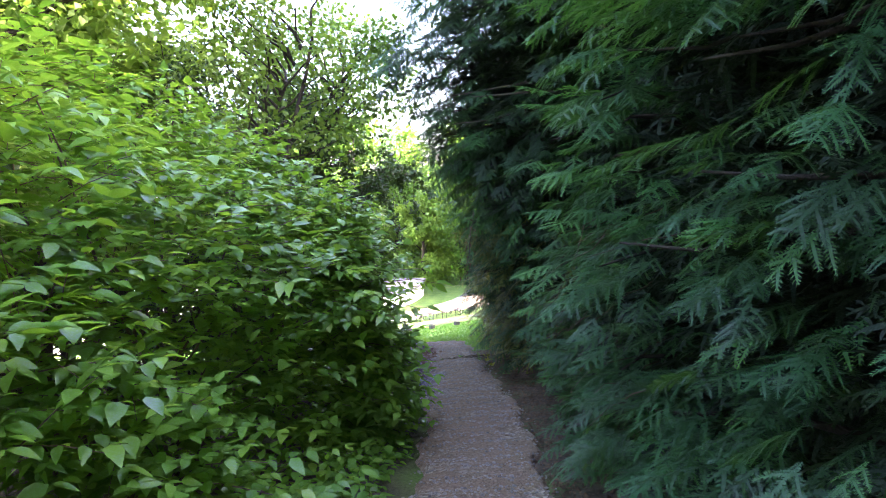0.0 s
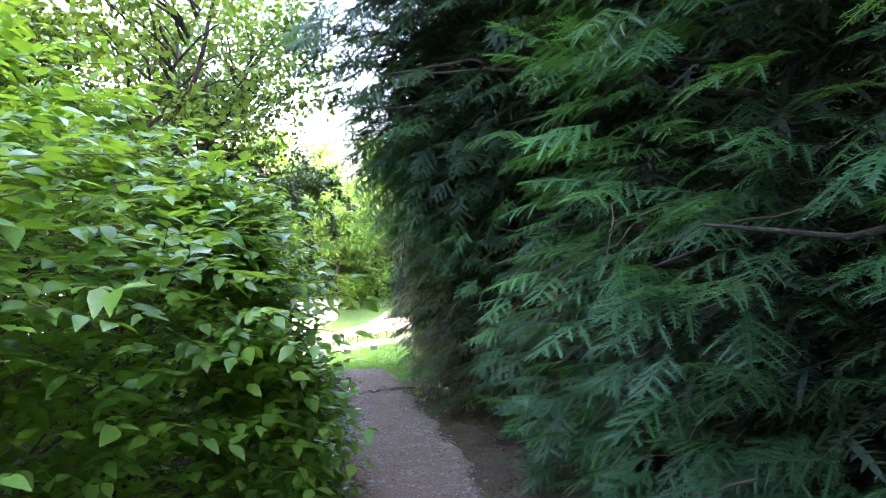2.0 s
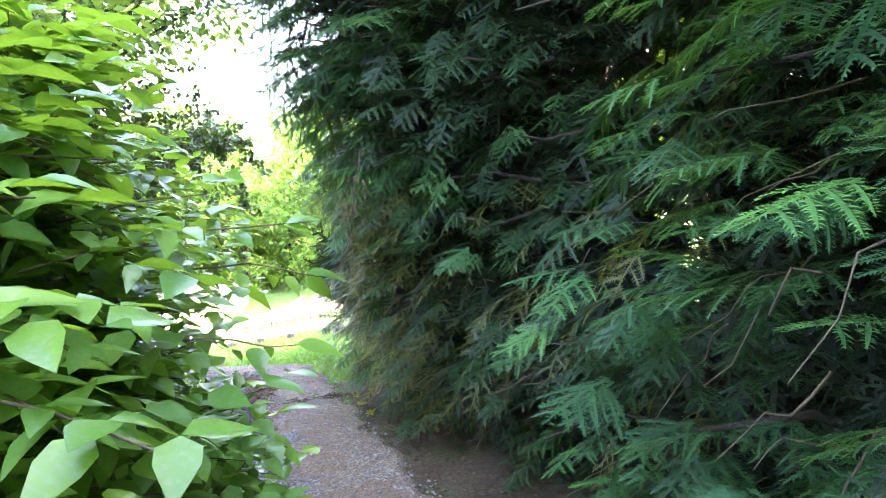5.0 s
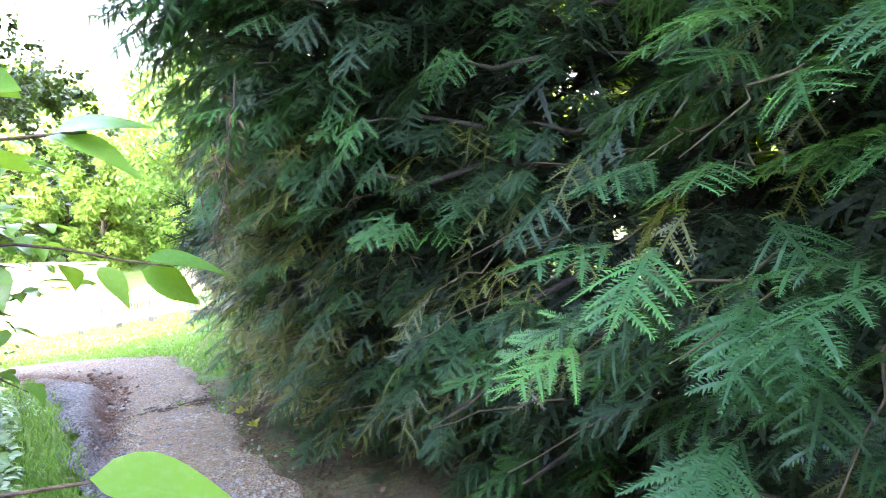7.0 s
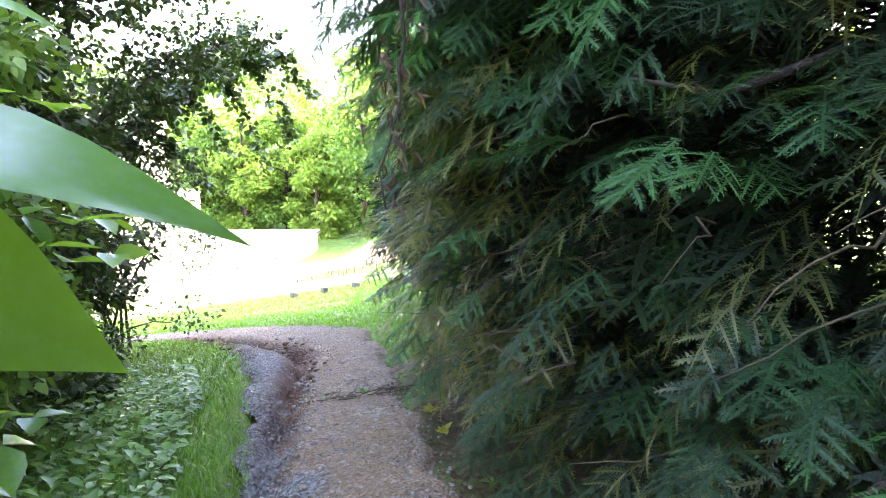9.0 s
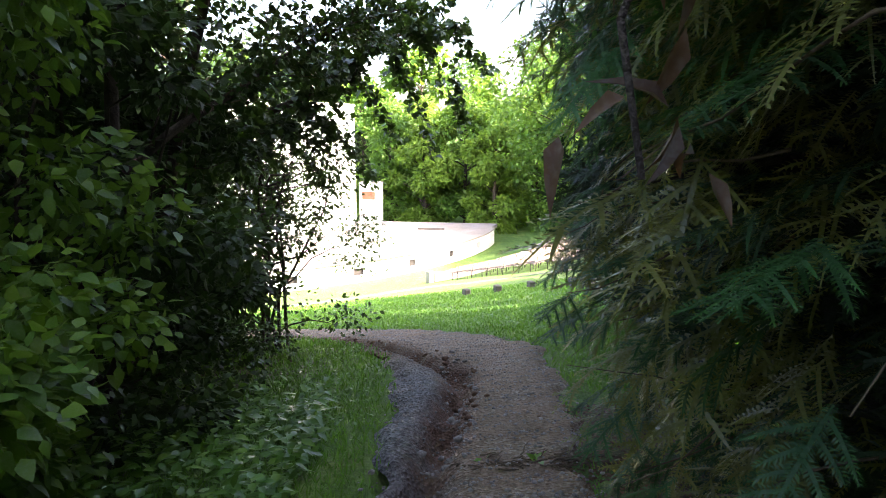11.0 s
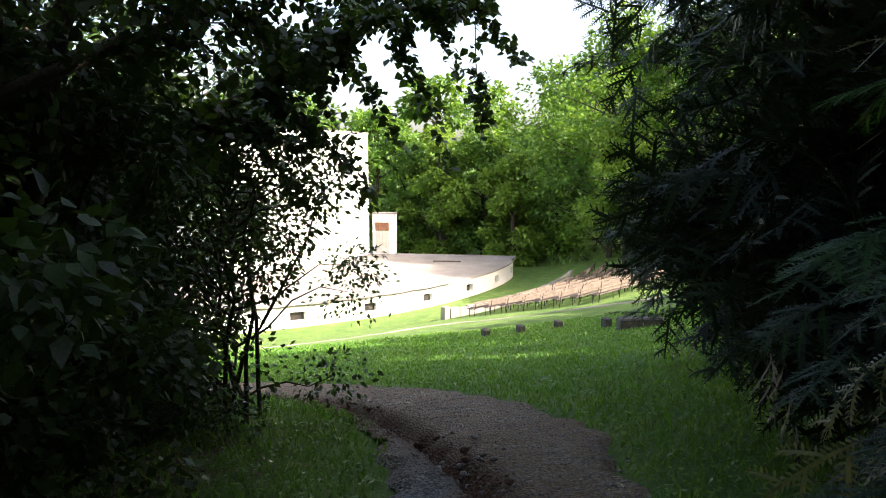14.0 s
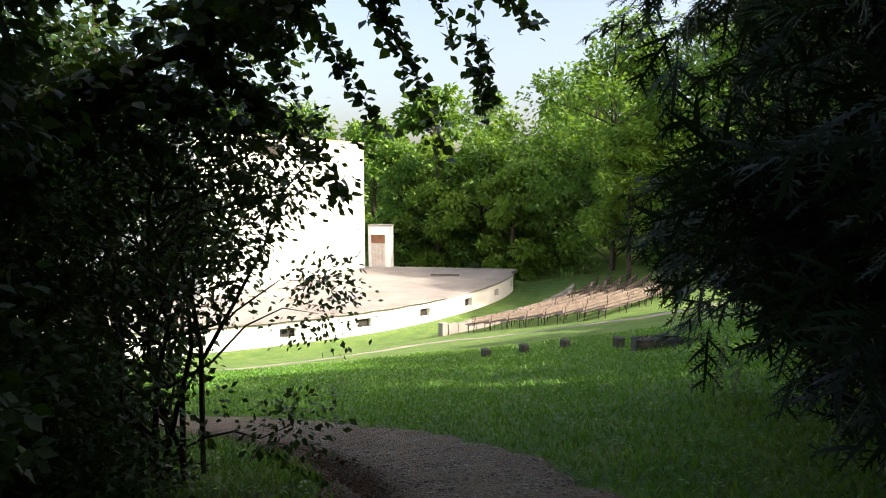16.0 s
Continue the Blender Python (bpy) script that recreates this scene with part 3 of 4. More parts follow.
def build_kerbs():
    spots = [(-2.05, 32.6, 0.24), (-0.95, 32.9, 0.24), (0.25, 33.2, 0.24), (1.6, 31.3, 0.3)]
    for x, y, h in spots:
        root = base("stone_stub", (x, y, float(land(x, y))), "short stone stub in shaded grass", "stone", "stubs in the grass")
        bm = bmesh.new()
        block(bm, (0, 0, h / 2 - 0.1), (0.22, 0.3, h + 0.2), 0.5, 0.03)
        part("stone", bm, SHADED_STONE, root)
    x, y = 2.35, 29.8
    root = base("stone_block", (x, y, float(land(x, y))), "low weathered stone block in shaded grass", "stone")
    bm = bmesh.new()
    block(bm, (0, 0, 0.03), (1.2, 0.4, 0.5), 0.25, 0.04)
    part("stone", bm, SHADED_STONE, root)
    line = refined([(-16.0, 36.4), (-12.0, 37.8), (-5.2, 42.6), (-1.0, 41.6), (2.6, 41.2), (6.0, 42.6), (12.0, 47.0)], 60)
    d = np.gradient(line, axis=0)
    d /= np.linalg.norm(d, axis=1)[:, None]
    side = np.stack([-d[:, 1], d[:, 0]], 1)
    u = np.array([-0.30, -0.28, 0.0, 0.28, 0.30])
    x, y = line[:, 0:1] + side[:, 0:1] * u, line[:, 1:2] + side[:, 1:2] * u
    z = land(x, y) + np.array([-0.1, 0.02, 0.03, 0.02, -0.1])
    me = mesh_from("walkway", np.stack([x, y, z], -1).reshape(-1, 3), grid_faces(5, 60), CONCRETE)
    tagged(new("walkway", me), "pale concrete walkway across the lit grass", "path", kind="structure")


build_stage()
build_house()
build_low_wall()
for k in range(8):
    r = 33.7 + 0.95 * k
    for a0 in np.arange(-39.5 + 0.35 * k, -12.5, 6.6):
        build_bench(r, a0, a0 + 6.4)
build_kerbs()


# ---- plants ----
LEAVES = [leaf_shape(w, 0.22, c, 4) for w, c in ((0.46, 0.04), (0.52, 0.14), (0.44, 0.26))]
BROAD_LEAVES = [leaf_shape(0.8, 0.12, c, 3) for c in (0.1, 0.3)]
DRY_LEAVES = [leaf_shape(0.26, 0.9, c, 3) for c in (0.3, 0.6)]
MEDIUM_LEAVES = [leaf_shape(0.55, 0.14, c, 3) for c in (0.1, 0.3)]
SMALL_LEAVES = [leaf_shape(0.6, 0.1, c, 2) for c in (0.1, 0.3)]
FAR_LEAVES = [(np.array([[0, 0, 0], [0.3, 0.5, 0.08], [0, 1.0, -0.12], [-0.3, 0.5, 0.08]]), np.array([[0, 1, 2], [0, 2, 3]]))]
FINE_SPRAYS = [needle_spray(s, 0.46, 0.0105, 0.029, 0.0085, 8) for s in range(5)]
MID_SPRAYS = [needle_spray(10 + s, 0.50, 0.020, 0.040, 0.0150, 7) for s in range(4)]
OLD_SPRAYS = [needle_spray(30 + s, 0.36, 0.0150, 0.024, 0.0095, 6, 0.45, 0.5) for s in range(4)]
ROUGH_SPRAYS = [needle_spray(20 + s, 0.5, 0.026, 0.045, 0.014, 6) for s in range(3)]


def limb(a, b, r0, r1, sag=0.0, n=7, wobble=0.05):
    a, b = np.asarray(a, float), np.asarray(b, float)
    u = np.linspace(0, 1, n)[:, None]
    p = a + (b - a) * u + np.array([0, 0, 1.0]) * sag * np.sin(np.pi * u)
    p[1:-1] += rng.normal(0, wobble, (n - 2, 3))
    return tube(p, np.linspace(r0, r1, n), 7)


def yew_face(y, z):
    """How far from the path's middle (x) the tips of the yews stand."""
    zl = z - land(np.full_like(y, 1.2), y)
    x = np.interp(y, [-3, 0.5, 2.2, 3.2, 4.5, 6.5, 7.5, 8.5, 9.3, 10.1, 11.0, 12.0, 12.8, 13.6, 15], [1.75, 1.5, 1.12, 0.88, 0.74, 0.90, 0.98, 0.92, 0.62, 0.34, 0.30, 0.34, 0.42, 0.95, 1.9])
    low = np.clip((y - 8.3) / 1.5, 0, 1)
    x = x + (0.25 + 0.25 * low) * np.clip((0.35 + 0.3 * low - zl) / (0.35 + 0.3 * low), 0, 1) - 0.10 * np.sin(np.clip(zl, 0, 2.4) * 1.3)
    over = np.exp(-((y - 11.2) / 2.1) ** 2)
    x = x - over * (0.25 * np.clip((zl - 1.5) / 0.8, 0, 1) + 1.0 * np.clip((zl - 2.1) / 2.6, 0, 1))
    # unseen overhang behind the start, added to keep sky light off the yews
    x = x - 1.7 * np.exp(-((y + 2.2) / 1.6) ** 2) * np.clip((zl - 2.2) / 1.8, 0, 1)
    x = x + 0.75 * np.exp(-((y - 7.9) / 0.9) ** 2) * np.clip((zl - 1.5) / 0.5, 0, 1) * np.clip((3.8 - zl) / 0.8, 0, 1)
    x = x + 0.12 * np.sin(y * 2.9 + z * 2.1) * np.sin(z * 3.3 - y * 1.2)
    return x + np.clip(zl - 5.2, 0, 9) * 0.35


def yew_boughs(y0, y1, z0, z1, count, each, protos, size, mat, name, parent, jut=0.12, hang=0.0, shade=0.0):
    """Boughs that stand out from the face, each a drooping tier of a few sprays, with dark gaps between them."""
    y = rng.uniform(y0, y1, count)
    zl = rng.uniform(z0, z1, count)
    z = zl + land(np.full(count, 1.2), y)
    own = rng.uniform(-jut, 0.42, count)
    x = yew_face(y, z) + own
    e = 0.15
    gy = (yew_face(y + e, z) - yew_face(y - e, z)) / (2 * e)
    out = np.stack([-np.ones(count), gy - 0.30, rng.normal(-0.02, 0.2, count) - hang], 1) + rng.normal(0, 1, (count, 3)) * [0.1, 0.38, 0.08]
    out /= np.linalg.norm(out, axis=1)[:, None]
    side = np.cross(out, [0, 0, 1.0])
    side /= np.linalg.norm(side, axis=1)[:, None]
    u = np.linspace(0, 1, each)[None] + rng.uniform(-0.12, 0.12, (count, each))
    l = np.where(np.arange(each)[None] % 2, 1, -1) * (0.05 + 0.15 * (1 - u)) + rng.normal(0, 0.04, u.shape)
    l[:, -1] *= 0.2
    long = 0.47 * size
    p = np.stack([x, y, z], 1)[:, None] - out[:, None] * (long * 0.92 + 0.34 * (1 - u))[..., None] + side[:, None] * l[..., None]
    p[..., 2] += rng.normal(0, 0.02, u.shape) + 0.05 * (1 - u)
    way = out[:, None] + side[:, None] * (l * 3.2)[..., None] + rng.normal(0, 0.08, (count, each, 3))
    way[..., 2] -= 0.16 + rng.normal(0.06, 0.10, u.shape)
    # recessed boughs are toned darker and shade is taken off, imitating depth shading
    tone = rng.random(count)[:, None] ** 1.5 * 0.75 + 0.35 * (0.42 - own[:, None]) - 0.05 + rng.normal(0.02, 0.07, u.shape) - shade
    n = count * each
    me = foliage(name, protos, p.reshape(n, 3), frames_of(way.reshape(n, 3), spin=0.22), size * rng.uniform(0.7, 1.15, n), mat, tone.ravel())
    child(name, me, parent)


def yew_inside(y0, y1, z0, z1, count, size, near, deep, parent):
    """The sprays further in, their shade put into the needle colour."""
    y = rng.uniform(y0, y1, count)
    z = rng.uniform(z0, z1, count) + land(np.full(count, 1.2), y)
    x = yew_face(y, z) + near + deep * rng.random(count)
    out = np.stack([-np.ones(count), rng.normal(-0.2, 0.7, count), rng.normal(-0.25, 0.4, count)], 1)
    me = foliage("inner_sprays", ROUGH_SPRAYS, np.stack([x, y, z], 1), frames_of(out, spin=0.4), size * rng.uniform(0.7, 1.25, count), YEW_DEEP_SHADE)
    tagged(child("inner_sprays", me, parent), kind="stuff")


def build_yews():
    """A row of old yews grown together along the path."""
    spans = [(-3.5, 1.0), (1.0, 4.0), (4.0, 7.0), (7.0, 10.0), (10.0, 13.4)]
    for k, (y0, y1) in enumerate(spans):
        ym = (y0 + y1) / 2
        tx = 3.0 + 0.25 * math.sin(k * 2.1)
        zb = float(land(tx, ym))
        root = base("yew_tree", (0, 0, 0), "old dark green yew with drooping feathery sprays beside the path", "tree", "yews along the path")
        v, f = limb((tx, ym, zb - 0.2), (tx + 0.3, ym, zb + 7.0), 0.24, 0.05, n=10, wobble=0.07)
        child("trunk", mesh_from("trunk", v, f, BARK), root)
        boughs = []
        for j in range(22):
            z = zb + rng.uniform(0.3, 5.5)
            y = rng.uniform(y0 - 0.3, y1 + 0.3)
            x = float(yew_face(np.array([y]), np.array([z]))[0]) + 0.42
            boughs.append(limb((tx, ym, z - 0.25), (x, y, z + rng.uniform(-0.25, 0.15)), 0.045, 0.006, 0.15, 7, 0.05))
        pieces("bough", boughs, BARK, root)
        # shade along the row is set by the darkened needles and tone offsets
        if k == 0:
            yew_boughs(y0, y1, 0.0, 5.5, 150, 3, MID_SPRAYS, 1.0, YEW_SHADED, "sprays", root)
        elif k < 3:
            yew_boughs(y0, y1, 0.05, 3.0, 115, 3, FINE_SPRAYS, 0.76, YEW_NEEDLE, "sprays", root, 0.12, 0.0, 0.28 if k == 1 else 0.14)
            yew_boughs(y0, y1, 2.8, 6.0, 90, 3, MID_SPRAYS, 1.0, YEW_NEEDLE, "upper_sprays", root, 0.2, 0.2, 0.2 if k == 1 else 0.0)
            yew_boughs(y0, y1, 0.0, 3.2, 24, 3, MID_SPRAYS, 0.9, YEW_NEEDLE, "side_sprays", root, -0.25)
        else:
            green = YEW_SHADED if k == 3 else YEW_NEEDLE
            yew_boughs(y0, y1, 0.05, 1.9, 60, 3, FINE_SPRAYS, 0.72, YEW_SHADED, "sprays", root, 0.05, 0.1, 0.1)
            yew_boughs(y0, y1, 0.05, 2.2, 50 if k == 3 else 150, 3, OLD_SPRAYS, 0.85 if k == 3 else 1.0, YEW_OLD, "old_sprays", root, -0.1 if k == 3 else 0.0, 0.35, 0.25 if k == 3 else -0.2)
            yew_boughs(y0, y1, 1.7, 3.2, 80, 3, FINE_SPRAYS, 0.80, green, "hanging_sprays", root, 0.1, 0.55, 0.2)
            yew_boughs(y0, y1, 2.9, 6.4, 120, 3, MID_SPRAYS, 1.0, YEW_SHADED, "upper_sprays", root, 0.25, 0.3, 0.2)
        if k > 1:
            bare = []
            for j in range(24 if k == 3 else 40):
                y = rng.uniform(y0, y1)
                z = float(land(1.2, y)) + rng.uniform(0.05, 1.9)
                x = float(yew_face(np.array([y]), np.array([z]))[0])
                a = np.array([x + rng.uniform(0.5, 1.0), y + rng.normal(0, 0.2), z + rng.uniform(0.0, 0.3)])
                bare.append(limb(a, (x + rng.uniform(0.12, 0.3), y, z - rng.uniform(0, 0.2)), 0.005, 0.0015, 0.03, 6, 0.02))
            tagged(child("brushwood", mesh_from("brushwood", *joined(bare), TWIG), root, "bare brown twigs"), kind="stuff")
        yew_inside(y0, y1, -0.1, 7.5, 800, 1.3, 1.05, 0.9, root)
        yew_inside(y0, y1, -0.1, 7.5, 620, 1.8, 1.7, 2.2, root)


def crown_tree(at, height, spread_r, trunk_r, clumps, leaves, leaf_size, mat, label, low=0.25, protos=None, group="", lean=(0, 0), name="tree"):
    """A tree: tapered trunk, limbs to each clump, and a crown of small leaves set in uneven clumps."""
    x, y = at
    z = float(land(x, y))
    root = base(name, (0, 0, 0), label, "tree" if name == "tree" else "shrub", group)
    top = np.array([x + lean[0], y + lean[1], z + height * 0.85])
    if name == "tree":
        trunk = limb((x, y, z - 0.2), top, trunk_r, trunk_r * 0.25, 0, 9, trunk_r * 0.4)
        child("trunk", mesh_from("trunk", *trunk, BARK), root)
    else:
        pieces("stem", [limb((x + rng.normal(0, 0.15), y + rng.normal(0, 0.15), z - 0.2), top + rng.normal(0, 1, 3) * [spread_r * 0.5, spread_r * 0.5, height * 0.12], trunk_r * 0.55, trunk_r * 0.12, 0.1, 8, 0.06) for _ in range(6)], BARK, root)
    limbs, places, ways = [], [], []
    for _ in range(clumps):
        a, u = rng.uniform(0, 2 * np.pi), rng.uniform(0, 1)
        zz = z + height * (low + (1 - low) * u)
        rr = spread_r * math.sqrt(max(0.08, 1 - (2 * abs(u - 0.42)) ** 2 * 0.75)) * rng.uniform(0.35, 1.0)
        bx, by = x + lean[0] * u, y + lean[1] * u
        c = np.array([bx + rr * math.cos(a), by + rr * math.sin(a), zz])
        limbs.append(limb((bx, by, zz - height * 0.12), c, trunk_r * 0.3, trunk_r * 0.05, 0.1, 5, 0.06))
        k = leaves // clumps
        size = spread_r * rng.uniform(0.22, 0.42)
        d = rng.normal(0, 1, (k, 3))
        d /= np.linalg.norm(d, axis=1)[:, None]
        rad = rng.random(k) ** 0.5
        places.append(c + d * rad[:, None] * size * np.array([1, 1, 0.72]))
        o = d.copy()
        o[:, 2] = o[:, 2] * 0.5 - 0.25
        ways.append(o + rng.normal(0, 0.5, o.shape))
    pieces("limb", limbs, BARK, root)
    places, ways = np.concatenate(places), np.concatenate(ways)
    child("crown", foliage("crown", protos or SMALL_LEAVES, places, frames_of(ways, spin=0.6), leaf_size * rng.uniform(0.7, 1.3, len(places)), mat), root)
    return root


def shrub_face(y, z):
    """The x of the broad-leaved shrubs' side towards the path."""
    zl = z - land(np.full_like(y, -0.8), y)
    x = np.interp(y, [-1, 2, 4, 5, 5.7, 6.2, 6.9, 7.3, 7.8, 8.6, 9.4], [-1.75, -1.6, -1.4, -1.05, -0.78, -0.62, -0.56, -0.70, -0.85, -0.85, -1.6])
    x = x - 1.05 * np.clip(zl - 1.75, 0, 2.2) ** 1.3
    x = x + 0.75 * np.clip((0.75 - zl) / 0.5, 0, 1) * np.clip((6.0 - y) / 2.0, 0, 1)
    return x + 0.16 * np.sin(y * 2.3 + z * 2.9) + 0.10 * np.sin(z * 5.1 - y * 3.7)


def build_shrubs():
    spans = [(0.6, 3.2), (3.2, 6.0), (6.0, 9.2)]
    for k, (y0, y1) in enumerate(spans):
        ym = (y0 + y1) / 2
        x0 = -2.2
        zb = float(land(x0, ym))
        root = base("shrub", (0, 0, 0), "tall leafy green shrub with broad pointed leaves beside the path", "shrub", "shrubs along the path")
        stems, twigs, places, ways, tones = [], [], [], [], []
        for j in range(30):
            y = rng.uniform(y0, y1)
            z = zb + rng.uniform(0.8, 2.9)
            x = float(shrub_face(np.array([y]), np.array([z]))[0]) - rng.uniform(0.1, 1.4)
            stems.append(limb((x0 + rng.normal(0, 0.2), ym + rng.normal(0, 0.3), zb - 0.1), (x, y, z), 0.018, 0.004, 0.25, 8, 0.03))
        pieces("stem", stems, TWIG, root)
        # shoots with leaves in opposite pairs
        tw = {0: 1700, 1: 1900, 2: 2300}[k]
        y = rng.uniform(y0 - 0.15, y1 + 0.15, tw)
        zl = 3.35 * rng.random(tw) ** 0.9
        z = zl + land(np.full(tw, -0.8), y)
        deep = 1.9 * rng.random(tw) ** 1.5
        if k == 2:
            # the side that leans in over the path
            y[:640] = rng.uniform(5.8, 7.0, 640)
            z[:640] = land(np.full(640, -0.8), y[:640]) + rng.uniform(0.1, 2.4, 640)
            deep[:640] = 0.5 * rng.random(640)
        x = shrub_face(y, z) - deep
        d = np.stack([rng.normal(0.7, 0.4, tw), rng.normal(-0.3, 0.5, tw), rng.normal(0.10, 0.24, tw)], 1)
        d /= np.linalg.norm(d, axis=1)[:, None]
        start = np.stack([x, y, z], 1)
        for i in range(tw):
            l = rng.uniform(0.2, 0.46)
            if i % 3 == 0:
                p = start[i] + np.outer([0, 0.5, 1.0], d[i] * l)
                p[2, 2] -= 0.03
                twigs.append(tube(p, [0.0035, 0.0028, 0.0015], 4))
            side = np.cross(d[i], [0, 0, 1.0])
            own = rng.random() * 0.5
            for j in range(4):
                q = start[i] + d[i] * l * (0.2 + 0.26 * j)
                for s in (-1, 1):
                    places.append(q)
                    ways.append(side * s * 0.8 + d[i] * 0.5 + np.array([0, 0, -0.10]) + rng.normal(0, 0.16, 3))
                    tones.append(own + 0.12 * j + rng.normal(0, 0.08))
        tagged(child("brushwood", mesh_from("brushwood", *joined(twigs), TWIG), root), kind="stuff")
        places, ways = np.array(places), np.array(ways)
        me = foliage("leaves", LEAVES, places, frames_of(ways, spin=0.25), 0.115 * rng.uniform(0.6, 1.25, len(places)), SHRUB_LEAF, np.clip(np.array(tones), 0, 1))
        tagged(child("leaves", smooth(me), root), kind="stuff")


def sprig(parent, start, tip, leaves):
    """A shoot that hangs over the path, with each of its large leaves."""
    v, f = limb(start, tip, 0.005, 0.002, 0.03, 7, 0.006)
    child("shoot", mesh_from("shoot", v, f, TWIG), parent)
    for at, way, size, shape, *up in leaves:
        lv, lf = leaf_shape(0.47, 0.22, shape, 8)
        way = Vector(way).normalized()
        side = way.cross(up[0] if up else (0.1, -0.35, 1.0)).normalized()
        turn = Matrix((side, way, side.cross(way))).transposed()
        me = smooth(mesh_from("leaf", np.array([turn @ Vector(p) * size + Vector(at) for p in lv]), lf, SHRUB_LEAF))
        attribute(me, "tone", np.full(len(lv), rng.uniform(0.4, 1.0)))
        child("leaf", me, parent)


def build_overhanging_sprigs():
    """Shoots of the last shrub that hang over the path."""
    root = bpy.data.objects["shrub.002"]
    sprig(root, (-0.62, 7.0, 0.60), (-0.01, 7.2, 0.54), [((-0.07, 7.22, 0.55), (0.9, 0.1, -0.05), 0.20, 0.22, (0.0, -0.25, 0.95)), ((-0.08, 7.25, 0.525), (0.85, 0.1, -0.42), 0.165, 0.3, (0.1, -0.75, 0.6)), ((-0.16, 7.14, 0.55), (0.55, -0.5, -0.5), 0.11, 0.3), ((-0.22, 7.1, 0.56), (0.2, 0.8, -0.4), 0.10, 0.3), ((-0.34, 7.05, 0.57), (0.3, -0.7, -0.45), 0.11, 0.25), ((-0.42, 7.04, 0.58), (0.3, 0.8, -0.2), 0.10, 0.25)])
    sprig(root, (-0.75, 6.55, 0.66), (-0.13, 6.42, 0.80), [((-0.16, 6.42, 0.795), (0.9, 0.1, 0.25), 0.11, 0.2), ((-0.17, 6.42, 0.79), (0.8, -0.35, -0.1), 0.11, 0.35), ((-0.30, 6.45, 0.765), (0.6, 0.6, 0.0), 0.10, 0.25), ((-0.32, 6.45, 0.76), (0.5, -0.7, -0.15), 0.11, 0.3), ((-0.45, 6.48, 0.73), (0.5, -0.75, -0.1), 0.11, 0.3), ((-0.46, 6.48, 0.73), (0.4, 0.8, 0.0), 0.10, 0.2)])
    sprig(root, (-0.70, 6.35, 0.40), (-0.12, 6.30, 0.44), [((-0.13, 6.30, 0.44), (0.9, -0.1, -0.15), 0.15, 0.15), ((-0.24, 6.31, 0.44), (0.4, 0.8, -0.3), 0.11, 0.3), ((-0.26, 6.31, 0.43), (0.35, -0.8, -0.35), 0.12, 0.3), ((-0.42, 6.32, 0.42), (0.3, -0.85, -0.3), 0.12, 0.3), ((-0.5, 6.33, 0.41), (0.3, 0.85, -0.2), 0.11, 0.3)])
    sprig(root, (-0.75, 6.0, 0.15), (-0.30, 5.95, 0.12), [((-0.30, 5.95, 0.12), (0.8, 0.1, -0.5), 0.13, 0.3), ((-0.38, 5.95, 0.12), (0.4, -0.8, -0.5), 0.13, 0.35), ((-0.5, 5.96, 0.13), (0.4, -0.8, -0.5), 0.12, 0.35), ((-0.45, 5.96, 0.13), (0.4, 0.8, -0.3), 0.12, 0.35)])


def build_dead_branch():
    """A dry, broken branch with brown leaves caught in the yew."""
    root = base("dead_branch", (0, 0, 0), "dry broken branch with brown leaves hanging in the yew", "branch")
    top, low = np.array([0.38, 9.30, 1.25]), np.array([0.28, 9.22, 0.33])
    v, f = limb(top, low, 0.007, 0.003, 0.0, 9, 0.015)
    child("stick", mesh_from("stick", v, f, BARK), root)
    n = 80
    u = rng.random(n) ** 0.9
    p = top + (low - top) * u[:, None] + rng.normal(0, 0.04, (n, 3))
    w = rng.normal(0, 0.6, (n, 3)) + [0, 0, -0.9]
    tagged(child("dry_leaves", foliage("dry_leaves", DRY_LEAVES, p, frames_of(w, spin=0.9), 0.055 * rng.uniform(0.6, 1.2, n), DRY_LEAF), root, "shrivelled brown leaves"), kind="stuff")


build_yews()
build_shrubs()
build_overhanging_sprigs()
build_dead_branch()


